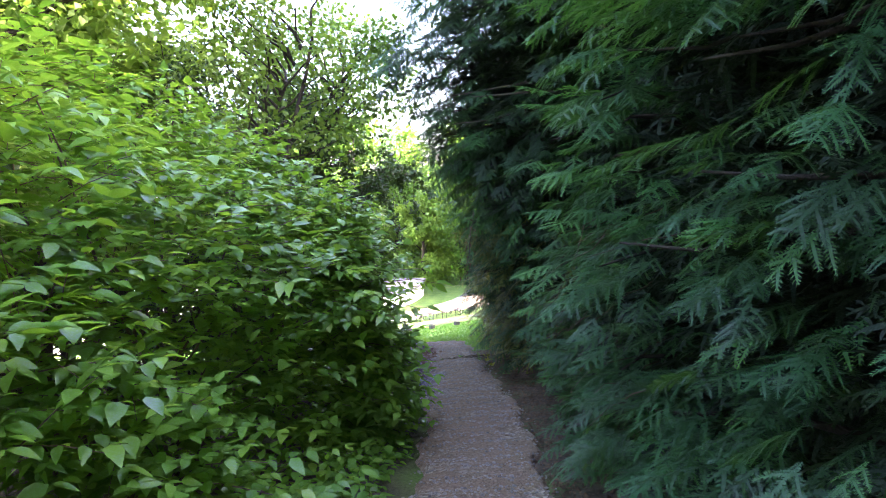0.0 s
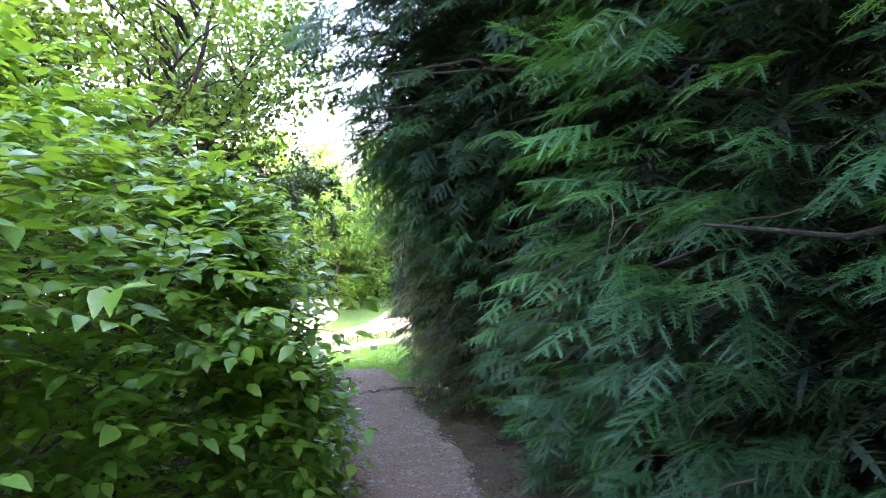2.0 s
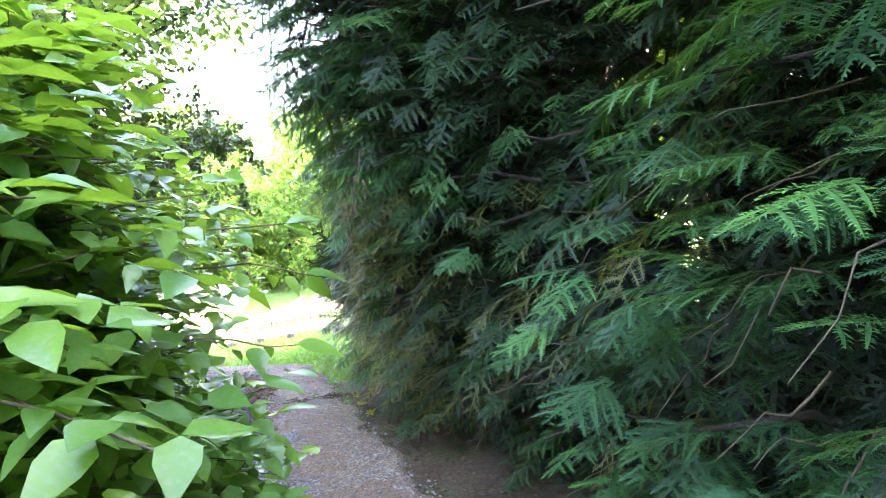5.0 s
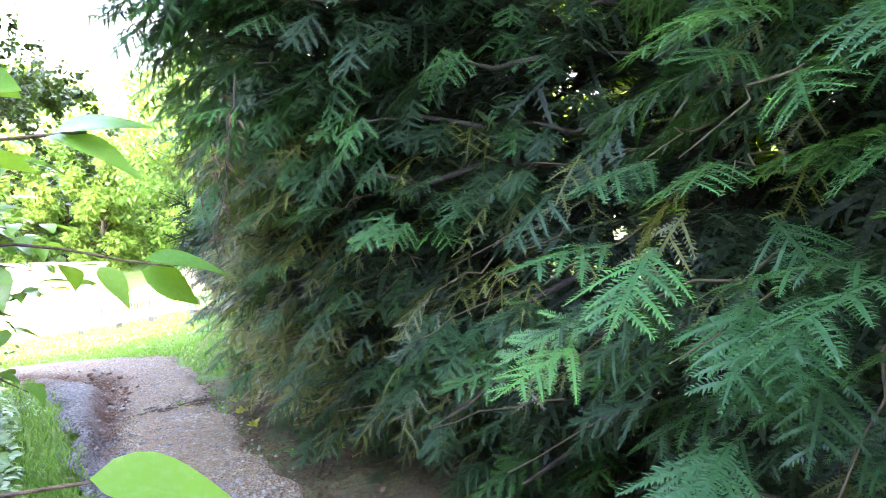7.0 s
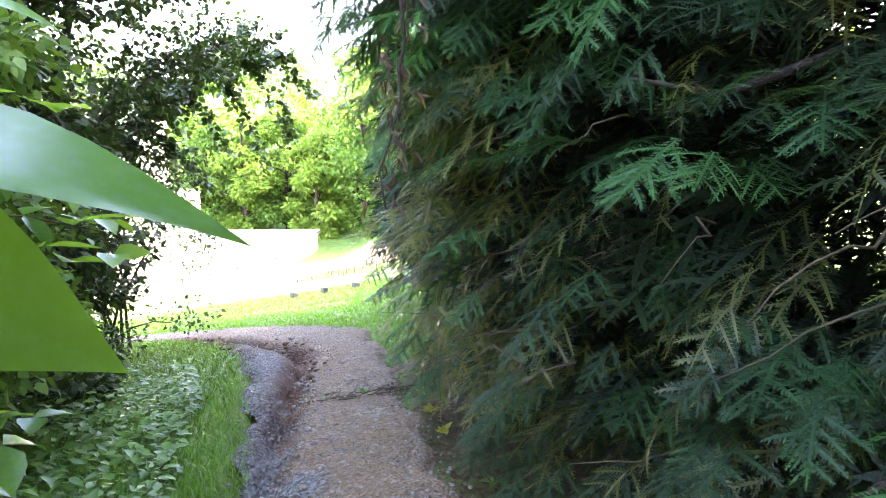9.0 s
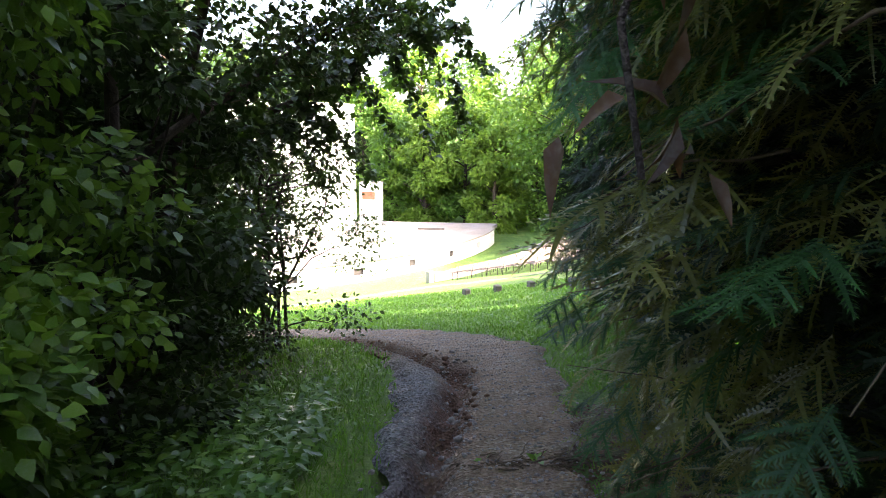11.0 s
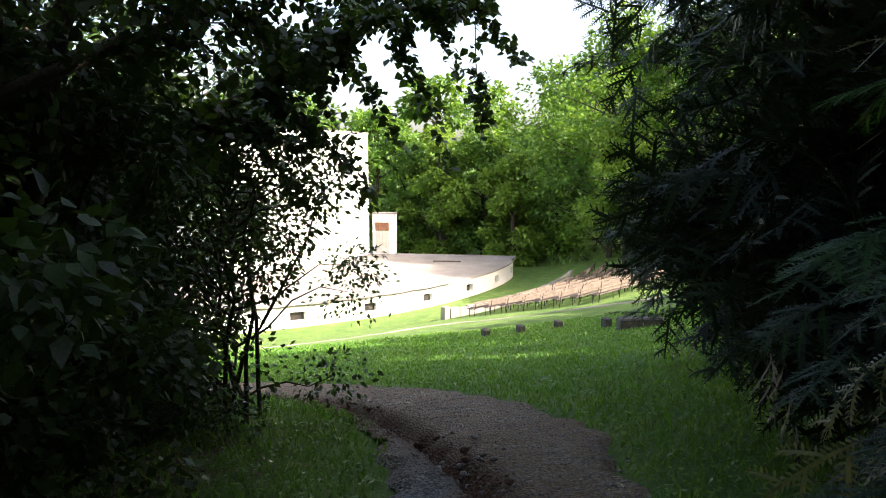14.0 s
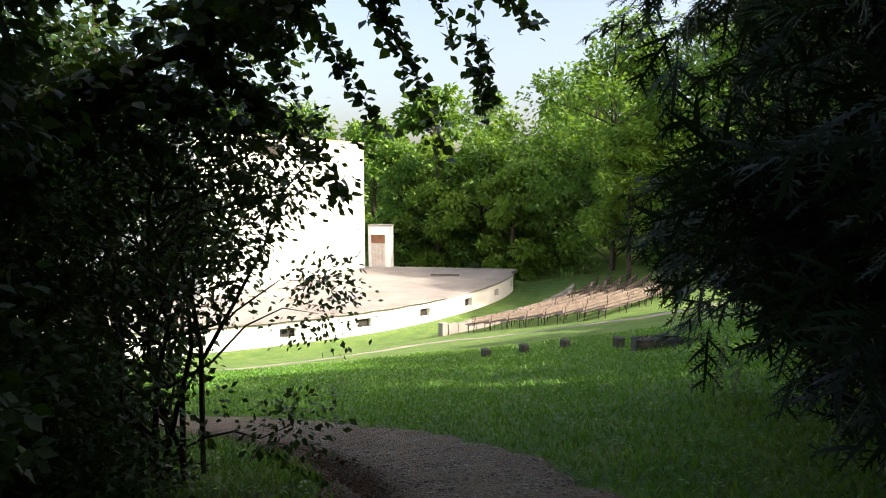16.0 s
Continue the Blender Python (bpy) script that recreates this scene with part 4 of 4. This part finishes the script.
def build_woods():
    """Broad-leaved trees behind the stage and round the bowl."""
    spots = [(-14.5, 80, 12), (-10.5, 77, 12), (-6.5, 78.5, 12.5), (-3.2, 74.5, 9.5), (0.8, 80, 14), (5.0, 70, 20), (9.0, 77, 13.5), (12.5, 70, 18), (15.5, 62, 19), (20, 68, 21), (19, 54, 15), (25, 60, 17), (-20, 90, 15), (-29, 92, 17), (-38, 92, 16), (-48, 86, 17), (-58, 74, 17), (20, 82, 19), (5, 90, 18), (-7, 92, 17)]
    for k, (x, y, h) in enumerate(spots):
        crown_tree((x, y), h, h * 0.34, 0.28, 38, 11000 if k < 12 else 5000, 0.42 if k < 12 else 0.6, BRIGHT_LEAF if k in (3, 1, 6) else TREE_LEAF, "tall broad-leaved tree at the edge of the theatre", 0.04, FAR_LEAVES, group="woods round the theatre")
    crown_tree((5.5, 63), 10.5, 3.4, 0.2, 24, 8000, 0.34, BRIGHT_LEAF, "yellow-green broad-leaved tree standing in the sun", 0.2, FAR_LEAVES, group="woods round the theatre")
    for k in range(16):
        a = radians(20 + 9.5 * k)
        crown_tree((STAGE[0] + 62 * math.cos(a), STAGE[1] + 46 * math.sin(a)), 15 + 4 * math.sin(k * 2.3), 6.0, 0.3, 22, 3000, 1.1, TREE_LEAF, "distant broad-leaved tree behind the theatre", 0.03, FAR_LEAVES, group="far woods")
    # shrubs added to block low sky light, those behind the start unseen
    for x, y, h in ((2.0, -3.6, 6), (-3.2, -4.5, 4), (0.2, -7.5, 5), (-6.0, -2.0, 4.5), (-7.0, 2.0, 4.5), (-7.2, 6.0, 5), (-10.5, 3.5, 6)):
        crown_tree((x, y), h, h * 0.5, 0.1, 26, 3500, 0.26, SHADED_LEAF, "added bushy shrub that screens low sky light", 0.02, FAR_LEAVES, group="wood behind the shrubs", name="shrub")
    # the wood on the sunny side, added mostly unseen to shade path and slope
    for x, y, h in ((8.4, 3.2, 9), (8.4, 7.8, 9), (8.4, 12.5, 9), (2.2, -5.5, 9), (4.5, -8, 11), (6.5, -4, 10), (6.2, 1, 11), (6.6, 5.5, 11), (6.3, 10, 11), (10, 3, 12), (10.5, 9, 12), (10.5, 15, 12), (7.5, 18.5, 11), (8.5, 22.5, 11), (8.8, 26.3, 9), (10.2, 30.2, 8), (11.8, 34, 7), (14, 38, 6.5)):
        crown_tree((x, y), h, 3.0, 0.2, 26, 5000, 0.42, TREE_LEAF, "tall broad-leaved tree added beside the path for its shade", 0.05, FAR_LEAVES, group="wood beside the path")
    # the bright leaf colour gives these crowns their lit look
    for x, y, h in ((-6.0, 6.6, 10), (-6.6, 10.8, 11), (-7.2, 14.6, 11)):
        crown_tree((x, y), h, 2.7, 0.16, 34, 9000, 0.24, BRIGHT_LEAF, "tall broad-leaved tree in the wood behind the shrubs", 0.22, MEDIUM_LEAVES, group="wood behind the shrubs")
    # high crowns out of view, added only to take sky light off the yews
    for x, y, h in ((4.2, 9.2, 11.5), (4.4, 12.6, 11.5)):
        crown_tree((x, y), h, 3.1, 0.18, 30, 6000, 0.34, TREE_LEAF, "tall broad-leaved tree with an unseen crown added to shade the yews", 0.6, FAR_LEAVES, group="wood beside the path", lean=(-2.6, 0))
    for x, y, h in ((-9.5, 11.5, 9), (-10, 17.5, 10), (-14.5, 8, 8), (-14, 15, 10), (-14, 21, 11)):
        crown_tree((x, y), h, 3.0, 0.2, 26, 5000, 0.40, TREE_LEAF, "tall broad-leaved tree in the wood behind the shrubs", 0.08, FAR_LEAVES, group="wood behind the shrubs")


def build_near_trees():
    # the thicket after the shrubs, leaves darkened as if shaded except the nearest
    for x, y, h, r, n in ((-2.6, 11.3, 3.4, 1.15, 11000), (-3.1, 13.2, 3.6, 1.2, 12000), (-3.8, 15.2, 3.8, 1.25, 12000), (-5.1, 17.2, 3.8, 1.35, 12000), (-4.9, 12.2, 6.0, 1.8, 9000), (-5.4, 15.6, 6.0, 2.0, 10000), (-6.2, 18.6, 5.5, 1.9, 10000), (-6.6, 21.2, 5.2, 1.8, 8000), (-8.2, 17.0, 7.0, 2.4, 8000), (-5.9, 19.7, 4.4, 1.5, 14000)):
        crown_tree((x, y), h, r, 0.06, 40, n, 0.088 if x > -6 else 0.13, TREE_LEAF if y < 12 and x > -3 else SHADED_LEAF, "dense green shrub in the shaded thicket beside the path", 0.03, MEDIUM_LEAVES if x > -3.5 else None, group="thicket", name="shrub")
    crown_tree((-3.9, 15.5), 6.2, 1.5, 0.07, 40, 9000, 0.10, SHADED_LEAF, "leafy tree with shade-darkened leaves standing among the thicket", 0.4, group="thicket")
    crown_tree((-3.85, 18.7), 3.9, 1.75, 0.06, 60, 14000, 0.074, SHADED_LEAF, "leafy shrub with shade-darkened leaves where the path turns", 0.03, group="thicket", name="shrub")
    # lighting set by leaf colour: darkened at the bend, brightened further back
    for x, y, h, m in ((-7.0, 22.5, 8, SHADED_LEAF), (-6.2, 9.5, 8, BRIGHT_LEAF)):
        crown_tree((x, y), h, 2.9, 0.12, 28, 6500, 0.13, m, "slender broad-leaved tree over the path", 0.3, group="trees over the path")
    # conifers on the other side, past the yews, with shade in their needle colour
    for x, y, h, r, n in ((3.3, 14.8, 9, 2.0, 2200), (2.75, 17.3, 8, 1.95, 2800), (3.9, 20.8, 9, 2.8, 2800), (5.6, 17.5, 9, 2.4, 1200)):
        crown_tree((x, y), h, r, 0.2, 80, n, 1.4, YEW_DEEP_SHADE, "shade-darkened conifer with drooping sprays at the edge of the grass", 0.04, ROUGH_SPRAYS, "conifers by the grass")


def build_canopy():
    """Trees from both sides that meet over the path."""
    for x, y, h, r, lean, n in ((-3.6, 11.4, 7.0, 2.0, (1.3, 0.6), 3000), (-4.0, 15.0, 7.5, 2.5, (1.8, 0.0), 7000), (2.4, 12.4, 8.5, 2.4, (-1.4, 0.5), 7000)):
        # leaf colour paints the right crown shaded and the first left one lit
        crown_tree((x, y), h, r, 0.09, 34, n, 0.12, SHADED_LEAF if x > 0 else BRIGHT_LEAF if y < 12 else TREE_LEAF, "leaning broad-leaved tree whose crown closes over the path", 0.52, group="trees over the path", lean=lean)


def build_low_plants():
    """Broad-leaved weeds and ivy on the bank beside the path."""
    n = 3600
    y = rng.uniform(9.2, 14.4, n)
    x = np.interp(y, [9, 11, 13, 14.4], [-0.75, -0.95, -1.25, -1.6]) - 1.5 * rng.random(n) ** 1.3
    z = land(x, y) + 0.05 + 0.28 * rng.random(n) ** 2 * np.clip((-0.7 - x) / 0.6, 0.3, 1)
    way = rng.normal(0, 1, (n, 3)) * [1, 1, 0.25] + [0.3, -0.4, 0.05]
    me = foliage("ground_plants", LEAVES, np.stack([x, y, z], 1), frames_of(way, spin=0.25), 0.085 * rng.uniform(0.5, 1.3, n), GROUND_LEAF)
    tagged(new("ground_plants", smooth(me)), "low green weeds and ivy on the bank", "plants", kind="stuff")
    n = 2600
    y = rng.uniform(0.5, 9.4, n)
    x = -0.32 - 0.75 * rng.random(n) ** 1.2 + wavy(y, y * 0.3, 0.5, 0.05)
    z = land(x, y) + 0.02 + 0.22 * rng.random(n) ** 1.8 * np.clip((-0.3 - x) / 0.3, 0.25, 1)
    way = rng.normal(0, 1, (n, 3)) * [1, 1, 0.25] + [0.4, -0.3, -0.05]
    me = foliage("edge_plants", LEAVES, np.stack([x, y, z], 1), frames_of(way, spin=0.25), 0.085 * rng.uniform(0.5, 1.3, n), SHRUB_LEAF)
    tagged(new("edge_plants", smooth(me)), "low leafy growth along the edge of the path", "plants", kind="stuff")
    for k, (x, y, c) in enumerate([(0.72, 11.75, 14), (0.78, 11.3, 9), (0.70, 12.3, 10), (0.25, 12.6, 7), (-0.05, 12.65, 6), (0.9, 10.3, 8)]):
        root = base("weed", (x, y, float(path_z(np.array([x]), np.array([y]))[0])), "small yellow-green weed at the edge of the path", "plant", "weeds on the path")
        w = rng.normal(0, 1, (c, 3)) * [1, 1, 0.2] + [0, 0, 0.5]
        me = foliage("leaves", LEAVES, np.array([0, 0, -0.01]) + rng.normal(0, 0.02, (c, 3)) * [1, 1, 0.2], frames_of(w, spin=0.3), 0.07 * rng.uniform(0.6, 1.3, c), YELLOW_LEAF if k < 3 else GROUND_LEAF)
        child("leaves", smooth(me), root)


def build_branch_tree():
    """The tree whose long branch reaches over the path, hung with leafy shoots."""
    x, y = -3.3, 13.2
    zb = float(land(x, y))
    root = base("overhanging_tree", (0, 0, 0), "leaning tree with a long dark branch of leafy shoots", "tree")
    v, f = limb((x, y, zb - 0.2), (-3.0, 13.6, 0.1), 0.09, 0.075, 0, 8, 0.02)
    child("trunk", mesh_from("trunk", v, f, BARK), root)
    reach = refined([(-3.0, 13.6, 0.05), (-2.8, 14.2, 0.45), (-2.45, 14.9, 0.85), (-2.25, 15.8, 1.30), (-1.9, 16.8, 1.72), (-1.4, 17.6, 2.0)], 40)
    v, f = tube(reach, np.linspace(0.045, 0.010, 40), 7)
    child("branch", mesh_from("branch", v, f, BARK), root)
    crown = refined([(-3.0, 13.6, 0.05), (-3.2, 14.0, 1.2), (-3.0, 14.8, 2.4), (-2.6, 15.6, 3.6)], 24)
    v, f = tube(crown, np.linspace(0.06, 0.015, 24), 7)
    child("branch", mesh_from("branch", v, f, BARK), root)
    places, ways, shoots = [], [], []
    lines = []
    for k in range(64):
        p = reach[rng.integers(8, 40)]
        lines.append((p, p + np.array([rng.normal(0.05, 0.35), rng.normal(0.1, 0.45), rng.normal(0.15, 0.35)])))
    for k in range(60):
        p = crown[rng.integers(4, 24)]
        lines.append((p, p + np.array([rng.normal(0.4, 0.6), rng.normal(0.2, 0.6), rng.normal(0.2, 0.4)])))
    for a, b in lines:
        l = np.linalg.norm(b - a)
        shoots.append(limb(a, b, 0.006, 0.002, 0.04, 5, 0.012))
        d = (b - a) / (l + 1e-6)
        for j in range(max(6, int(l / 0.016))):
            u = rng.uniform(0.1, 1.02)
            places.append(a + (b - a) * u + rng.normal(0, 0.055, 3) * [1, 1, 0.7])
            w = rng.normal(0, 1, 3) + d * 0.4
            w[2] -= 0.5
            ways.append(w)
    pieces("shoot", shoots, TWIG, root)
    places, ways = np.array(places), np.array(ways)
    # leaf colour darkened so the shoots show as silhouettes
    me = foliage("leaves", BROAD_LEAVES, places, frames_of(ways, spin=0.5), 0.078 * rng.uniform(0.65, 1.25, len(places)), SHADED_LEAF)
    tagged(child("leaves", smooth(me), root), kind="stuff")


def build_shoot_tree():
    """The tree at the bend, whose long branch hangs leafy shoots against the sky."""
    root = base("overhanging_tree", (0, 0, 0), "tree at the bend with hanging shoots of broad leaves", "tree", "trees over the path")
    x, y = -5.4, 16.6
    child("trunk", mesh_from("trunk", *limb((x, y, float(land(x, y)) - 0.2), (-5.0, 16.8, -0.2), 0.12, 0.09, 0, 8, 0.02), BARK), root)
    bough = refined([(-5.0, 16.8, -0.25), (-4.2, 17.2, 0.30), (-3.5, 17.5, 0.62), (-2.7, 17.7, 0.95), (-2.2, 18.2, 1.5), (-1.8, 18.8, 1.85), (-1.0, 19.7, 2.0)], 50)
    child("branch", mesh_from("branch", *tube(bough, np.linspace(0.075, 0.012, 50), 7), BARK), root)
    crown = refined([(-5.0, 16.8, -0.25), (-5.0, 17.2, 1.2), (-4.6, 17.8, 2.6), (-4.2, 18.6, 4.0)], 24)
    child("branch", mesh_from("branch", *tube(crown, np.linspace(0.085, 0.02, 24), 7), BARK), root)
    hung = [[(-1.05, 19.7, 1.98), (-1.05, 19.72, 1.35), (-0.98, 19.7, 0.95), (-0.90, 19.7, 0.58)],
            [(-1.95, 18.9, 1.8), (-1.85, 19.5, 1.35), (-1.63, 19.7, 0.93), (-1.5, 19.7, 0.45), (-1.4, 19.7, 0.05)],
            [(-2.3, 18.1, 1.45), (-2.5, 18.8, 1.4), (-2.2, 19.4, 0.85), (-1.93, 19.6, 0.35)],
            [(-3.0, 17.6, 0.85), (-2.9, 18.2, 0.75), (-2.5, 18.9, 0.2), (-2.23, 19.3, -0.35)],
            [(-2.4, 18.0, 1.3), (-2.75, 18.6, 1.2), (-2.6, 19.0, 0.6), (-2.45, 19.2, 0.1)],
            [(-3.6, 17.5, 0.6), (-3.5, 18.2, 0.6), (-3.2, 18.8, 0.1), (-3.0, 19.1, -0.4)],
            [(-1.6, 19.0, 1.9), (-1.5, 19.5, 1.85), (-1.35, 19.7, 1.6), (-1.3, 19.8, 1.25)],
            [(-3.3, 17.5, 0.7), (-3.3, 17.9, 1.2), (-3.0, 18.4, 1.5), (-2.7, 18.8, 1.5)],
            [(-4.2, 17.2, 0.3), (-4.1, 18.0, 0.5), (-3.8, 18.7, 0.2), (-3.6, 19.1, -0.2)]]
    twigs, places, ways = [], [], []
    lines = [refined(h, 14) for h in hung]
    for src in (bough, crown):
        for _ in range(46):
            p = src[rng.integers(8, len(src))]
            q = p + np.array([rng.normal(0.1, 0.4), rng.normal(0.15, 0.45), rng.normal(0.1, 0.35)])
            lines.append(np.linspace(p, q, 6))
    for h in lines:
        twigs.append(tube(h, np.linspace(0.007, 0.002, len(h)), 5))
        long = np.linalg.norm(np.diff(h, axis=0), axis=1).sum()
        for _ in range(int(long / 0.0095)):
            u = rng.uniform(0.05, 1.0) * (len(h) - 1.001)
            i = int(u)
            wide = 0.085 * (1 - 0.45 * u / len(h))
            places.append(h[i] + (h[i + 1] - h[i]) * (u - i) + rng.normal(0, 1, 3) * [wide, wide, 0.05])
            ways.append(rng.normal(0, 1, 3) * [1, 1, 0.5] + [0, 0, -0.45])
    pieces("shoot", twigs, TWIG, root)
    places = np.array(places)
    # the same shade-darkened leaf, for shoots hanging against the sky
    me = foliage("leaves", BROAD_LEAVES, places, frames_of(np.array(ways), spin=0.6), 0.112 * rng.uniform(0.65, 1.25, len(places)), SHADED_LEAF)
    tagged(child("leaves", smooth(me), root), kind="stuff")


def build_grass():
    n = 150000
    y = 10.2 + 26 * rng.random(n) ** 1.7
    x = rng.uniform(-1, 1, n) * (4.5 + (y - 10) * 0.35) - 0.6
    d, i = near_line(x, y, PATH)
    ok = d > PATH[i, 2] * 0.95 + rng.uniform(-0.05, 0.25, n)
    ok &= ~((x > 0.6) & (y < 14.5)) & ~((x < -1.6) & (y < 11))
    x, y = x[ok], y[ok]
    h = rng.uniform(0.03, 0.10, len(x))
    a = rng.uniform(0, 2 * np.pi, len(x))
    w = 0.004 + 0.0008 * np.clip(y - 12, 0, 20)
    b = np.stack([x, y, land(x, y) - 0.01], 1)
    s = np.stack([np.cos(a), np.sin(a), 0 * a], 1) * w[:, None]
    t = b + np.stack([rng.normal(0, 0.045, len(x)), rng.normal(0, 0.045, len(x)), h], 1)
    m = (b + t) / 2 + np.array([0, 0, 0.012])
    v = np.stack([b - s, b + s, m + s * 0.7, m - s * 0.7, t], 1).reshape(-1, 3)
    o = (np.arange(len(x)) * 5)[:, None]
    f = np.concatenate([o + [0, 1, 2], o + [0, 2, 3], o + [3, 2, 4]])
    me = mesh_from("grass", v, f, GRASS_BLADE)
    attribute(me, "tone", np.repeat(rng.random(len(x)), 5))
    tagged(new("grass", me), "short green grass beside the path and down the slope", "grass", kind="stuff")


def build_clover():
    n = 9000
    y = 13.5 + 17 * rng.random(n) ** 1.3
    x = rng.uniform(-1, 1, n) * (3.0 + (y - 13) * 0.35) - 0.6
    patch = wavy(x, y, 0.7, 0.5) > -0.1
    d, i = near_line(x, y, PATH)
    ok = (d > PATH[i, 2] + rng.uniform(-0.05, 0.3, n)) & patch & ~((x > 0.6) & (y < 14.5))
    x, y = x[ok], y[ok]
    n = len(x)
    way = rng.normal(0, 1, (n, 3)) * [1, 1, 0.2] + [0, 0, 0.15]
    me = foliage("clover", SMALL_LEAVES, np.stack([x, y, land(x, y) + rng.uniform(0.02, 0.07, n)], 1), frames_of(way, spin=0.2), (0.04 + 0.0015 * (y - 13)) * rng.uniform(0.6, 1.4, n), GROUND_LEAF)
    tagged(new("clover", me), "broad-leaved weeds and clover in the grass", "plants", kind="stuff")


def build_path_clutter():
    # loose chips on the path
    n = 12000
    k = rng.integers(20, 112, n)
    u = rng.uniform(-0.95, 0.95, n)
    d = np.gradient(PATH[:, :2], axis=0)
    d /= np.linalg.norm(d, axis=1)[:, None]
    x = PATH[k, 0] + d[k, 1] * u * PATH[k, 2] + rng.normal(0, 0.05, n)
    y = PATH[k, 1] - d[k, 0] * u * PATH[k, 2] + rng.normal(0, 0.05, n)
    bm = bmesh.new()
    bmesh.ops.create_icosphere(bm, subdivisions=1, radius=0.5)
    pv = np.array([v.co[:] for v in bm.verts]) * np.array([1.0, 0.8, 0.5])
    pf = np.array([[v.index for v in f.verts] for f in bm.faces])
    bm.free()
    protos = [(pv * rng.uniform(0.8, 1.2, pv.shape), pf) for _ in range(4)]
    size = 0.011 + 0.030 * rng.random(n) ** 2.2
    v, f = scatter(protos, np.stack([x, y, path_z(x, y) + size * 0.1], 1), frames_of(rng.normal(0, 1, (n, 3)) * [1, 1, 0.1], spin=0.1), size)
    tagged(new("gravel", mesh_from("gravel", v, f, STONE)), "loose grey stones on the footpath", "gravel", kind="stuff")
    # larger stones washed out of the rut
    for k in range(90):
        q = RUT[rng.integers(0, 40)]
        x, y = q[0] + rng.normal(0.08, 0.14), q[1] + rng.normal(0, 0.15)
        size = 0.03 + 0.075 * rng.random() ** 2
        pv2, pf2 = protos[k % 4]
        rock = new("stone", mesh_from("stone", pv2 * size, pf2, STONE))
        rock.matrix_world = pose(x, y, float(path_z(np.array([x]), np.array([y]))[0]) + size * 0.12, rng.uniform(-15, 15), rng.uniform(-15, 15), rng.uniform(0, 360))
        tagged(rock, "rough grey stone washed out on the path", "stone", "stones in the rut")
    # crumbling earth along the bank of the rut
    for k in range(70):
        q = RUT[rng.integers(22, 58)]
        x, y = q[0] + abs(rng.normal(0.13, 0.07)), q[1] + rng.normal(0.05, 0.12)
        size = 0.03 + 0.09 * rng.random() ** 2
        pv2, pf2 = protos[k % 4]
        clod = new("clod", mesh_from("clod", pv2 * size, pf2, CLOD))
        clod.matrix_world = pose(x, y, float(path_z(np.array([x]), np.array([y]))[0]) + size * 0.08, rng.uniform(-20, 20), rng.uniform(-20, 20), rng.uniform(0, 360))
        tagged(clod, "crumbled reddish-brown clod of earth beside the rut", "clod", "clods along the rut")
    # twigs washed together across the path
    sticks = []
    for k in range(60):
        x, y = rng.uniform(-0.35, 0.75), 12.55 + rng.normal(0, 0.07)
        z = float(path_z(np.array([x]), np.array([y]))[0]) + 0.012
        a = rng.normal(0, 0.5)
        l = rng.uniform(0.05, 0.16)
        sticks.append(limb((x, y, z), (x + l * math.cos(a), y + l * math.sin(a), z + rng.uniform(-0.004, 0.02)), 0.006, 0.003, 0.0, 4, 0.006))
    tagged(new("twig_litter", mesh_from("twig_litter", *joined(sticks), TWIG)), "line of dark twigs and debris across the path", "twigs", kind="stuff")
    # dry needles and leaves on the hedge side
    n = 8000
    y = rng.uniform(1.0, 14.0, n)
    x = np.interp(y, [0, 8, 10.8, 13, 15], [0.72, 0.82, 0.62, 0.5, 0.5]) + rng.normal(0.13, 0.24, n)
    me = foliage("leaf_litter", SMALL_LEAVES, np.stack([x, y, np.maximum(land(x, y), path_z(x, y) - 0.05) + 0.012], 1), frames_of(rng.normal(0, 1, (n, 3)) * [1, 1, 0.15], spin=0.25), 0.03 * rng.uniform(0.5, 1.7, n), DRY_LEAF)
    tagged(new("leaf_litter", me), "brown fallen leaves and needles along the path", "leaf litter", kind="stuff")


build_woods()
build_near_trees()
build_canopy()
build_low_plants()
build_branch_tree()
build_shoot_tree()
build_grass()
build_clover()
build_path_clutter()
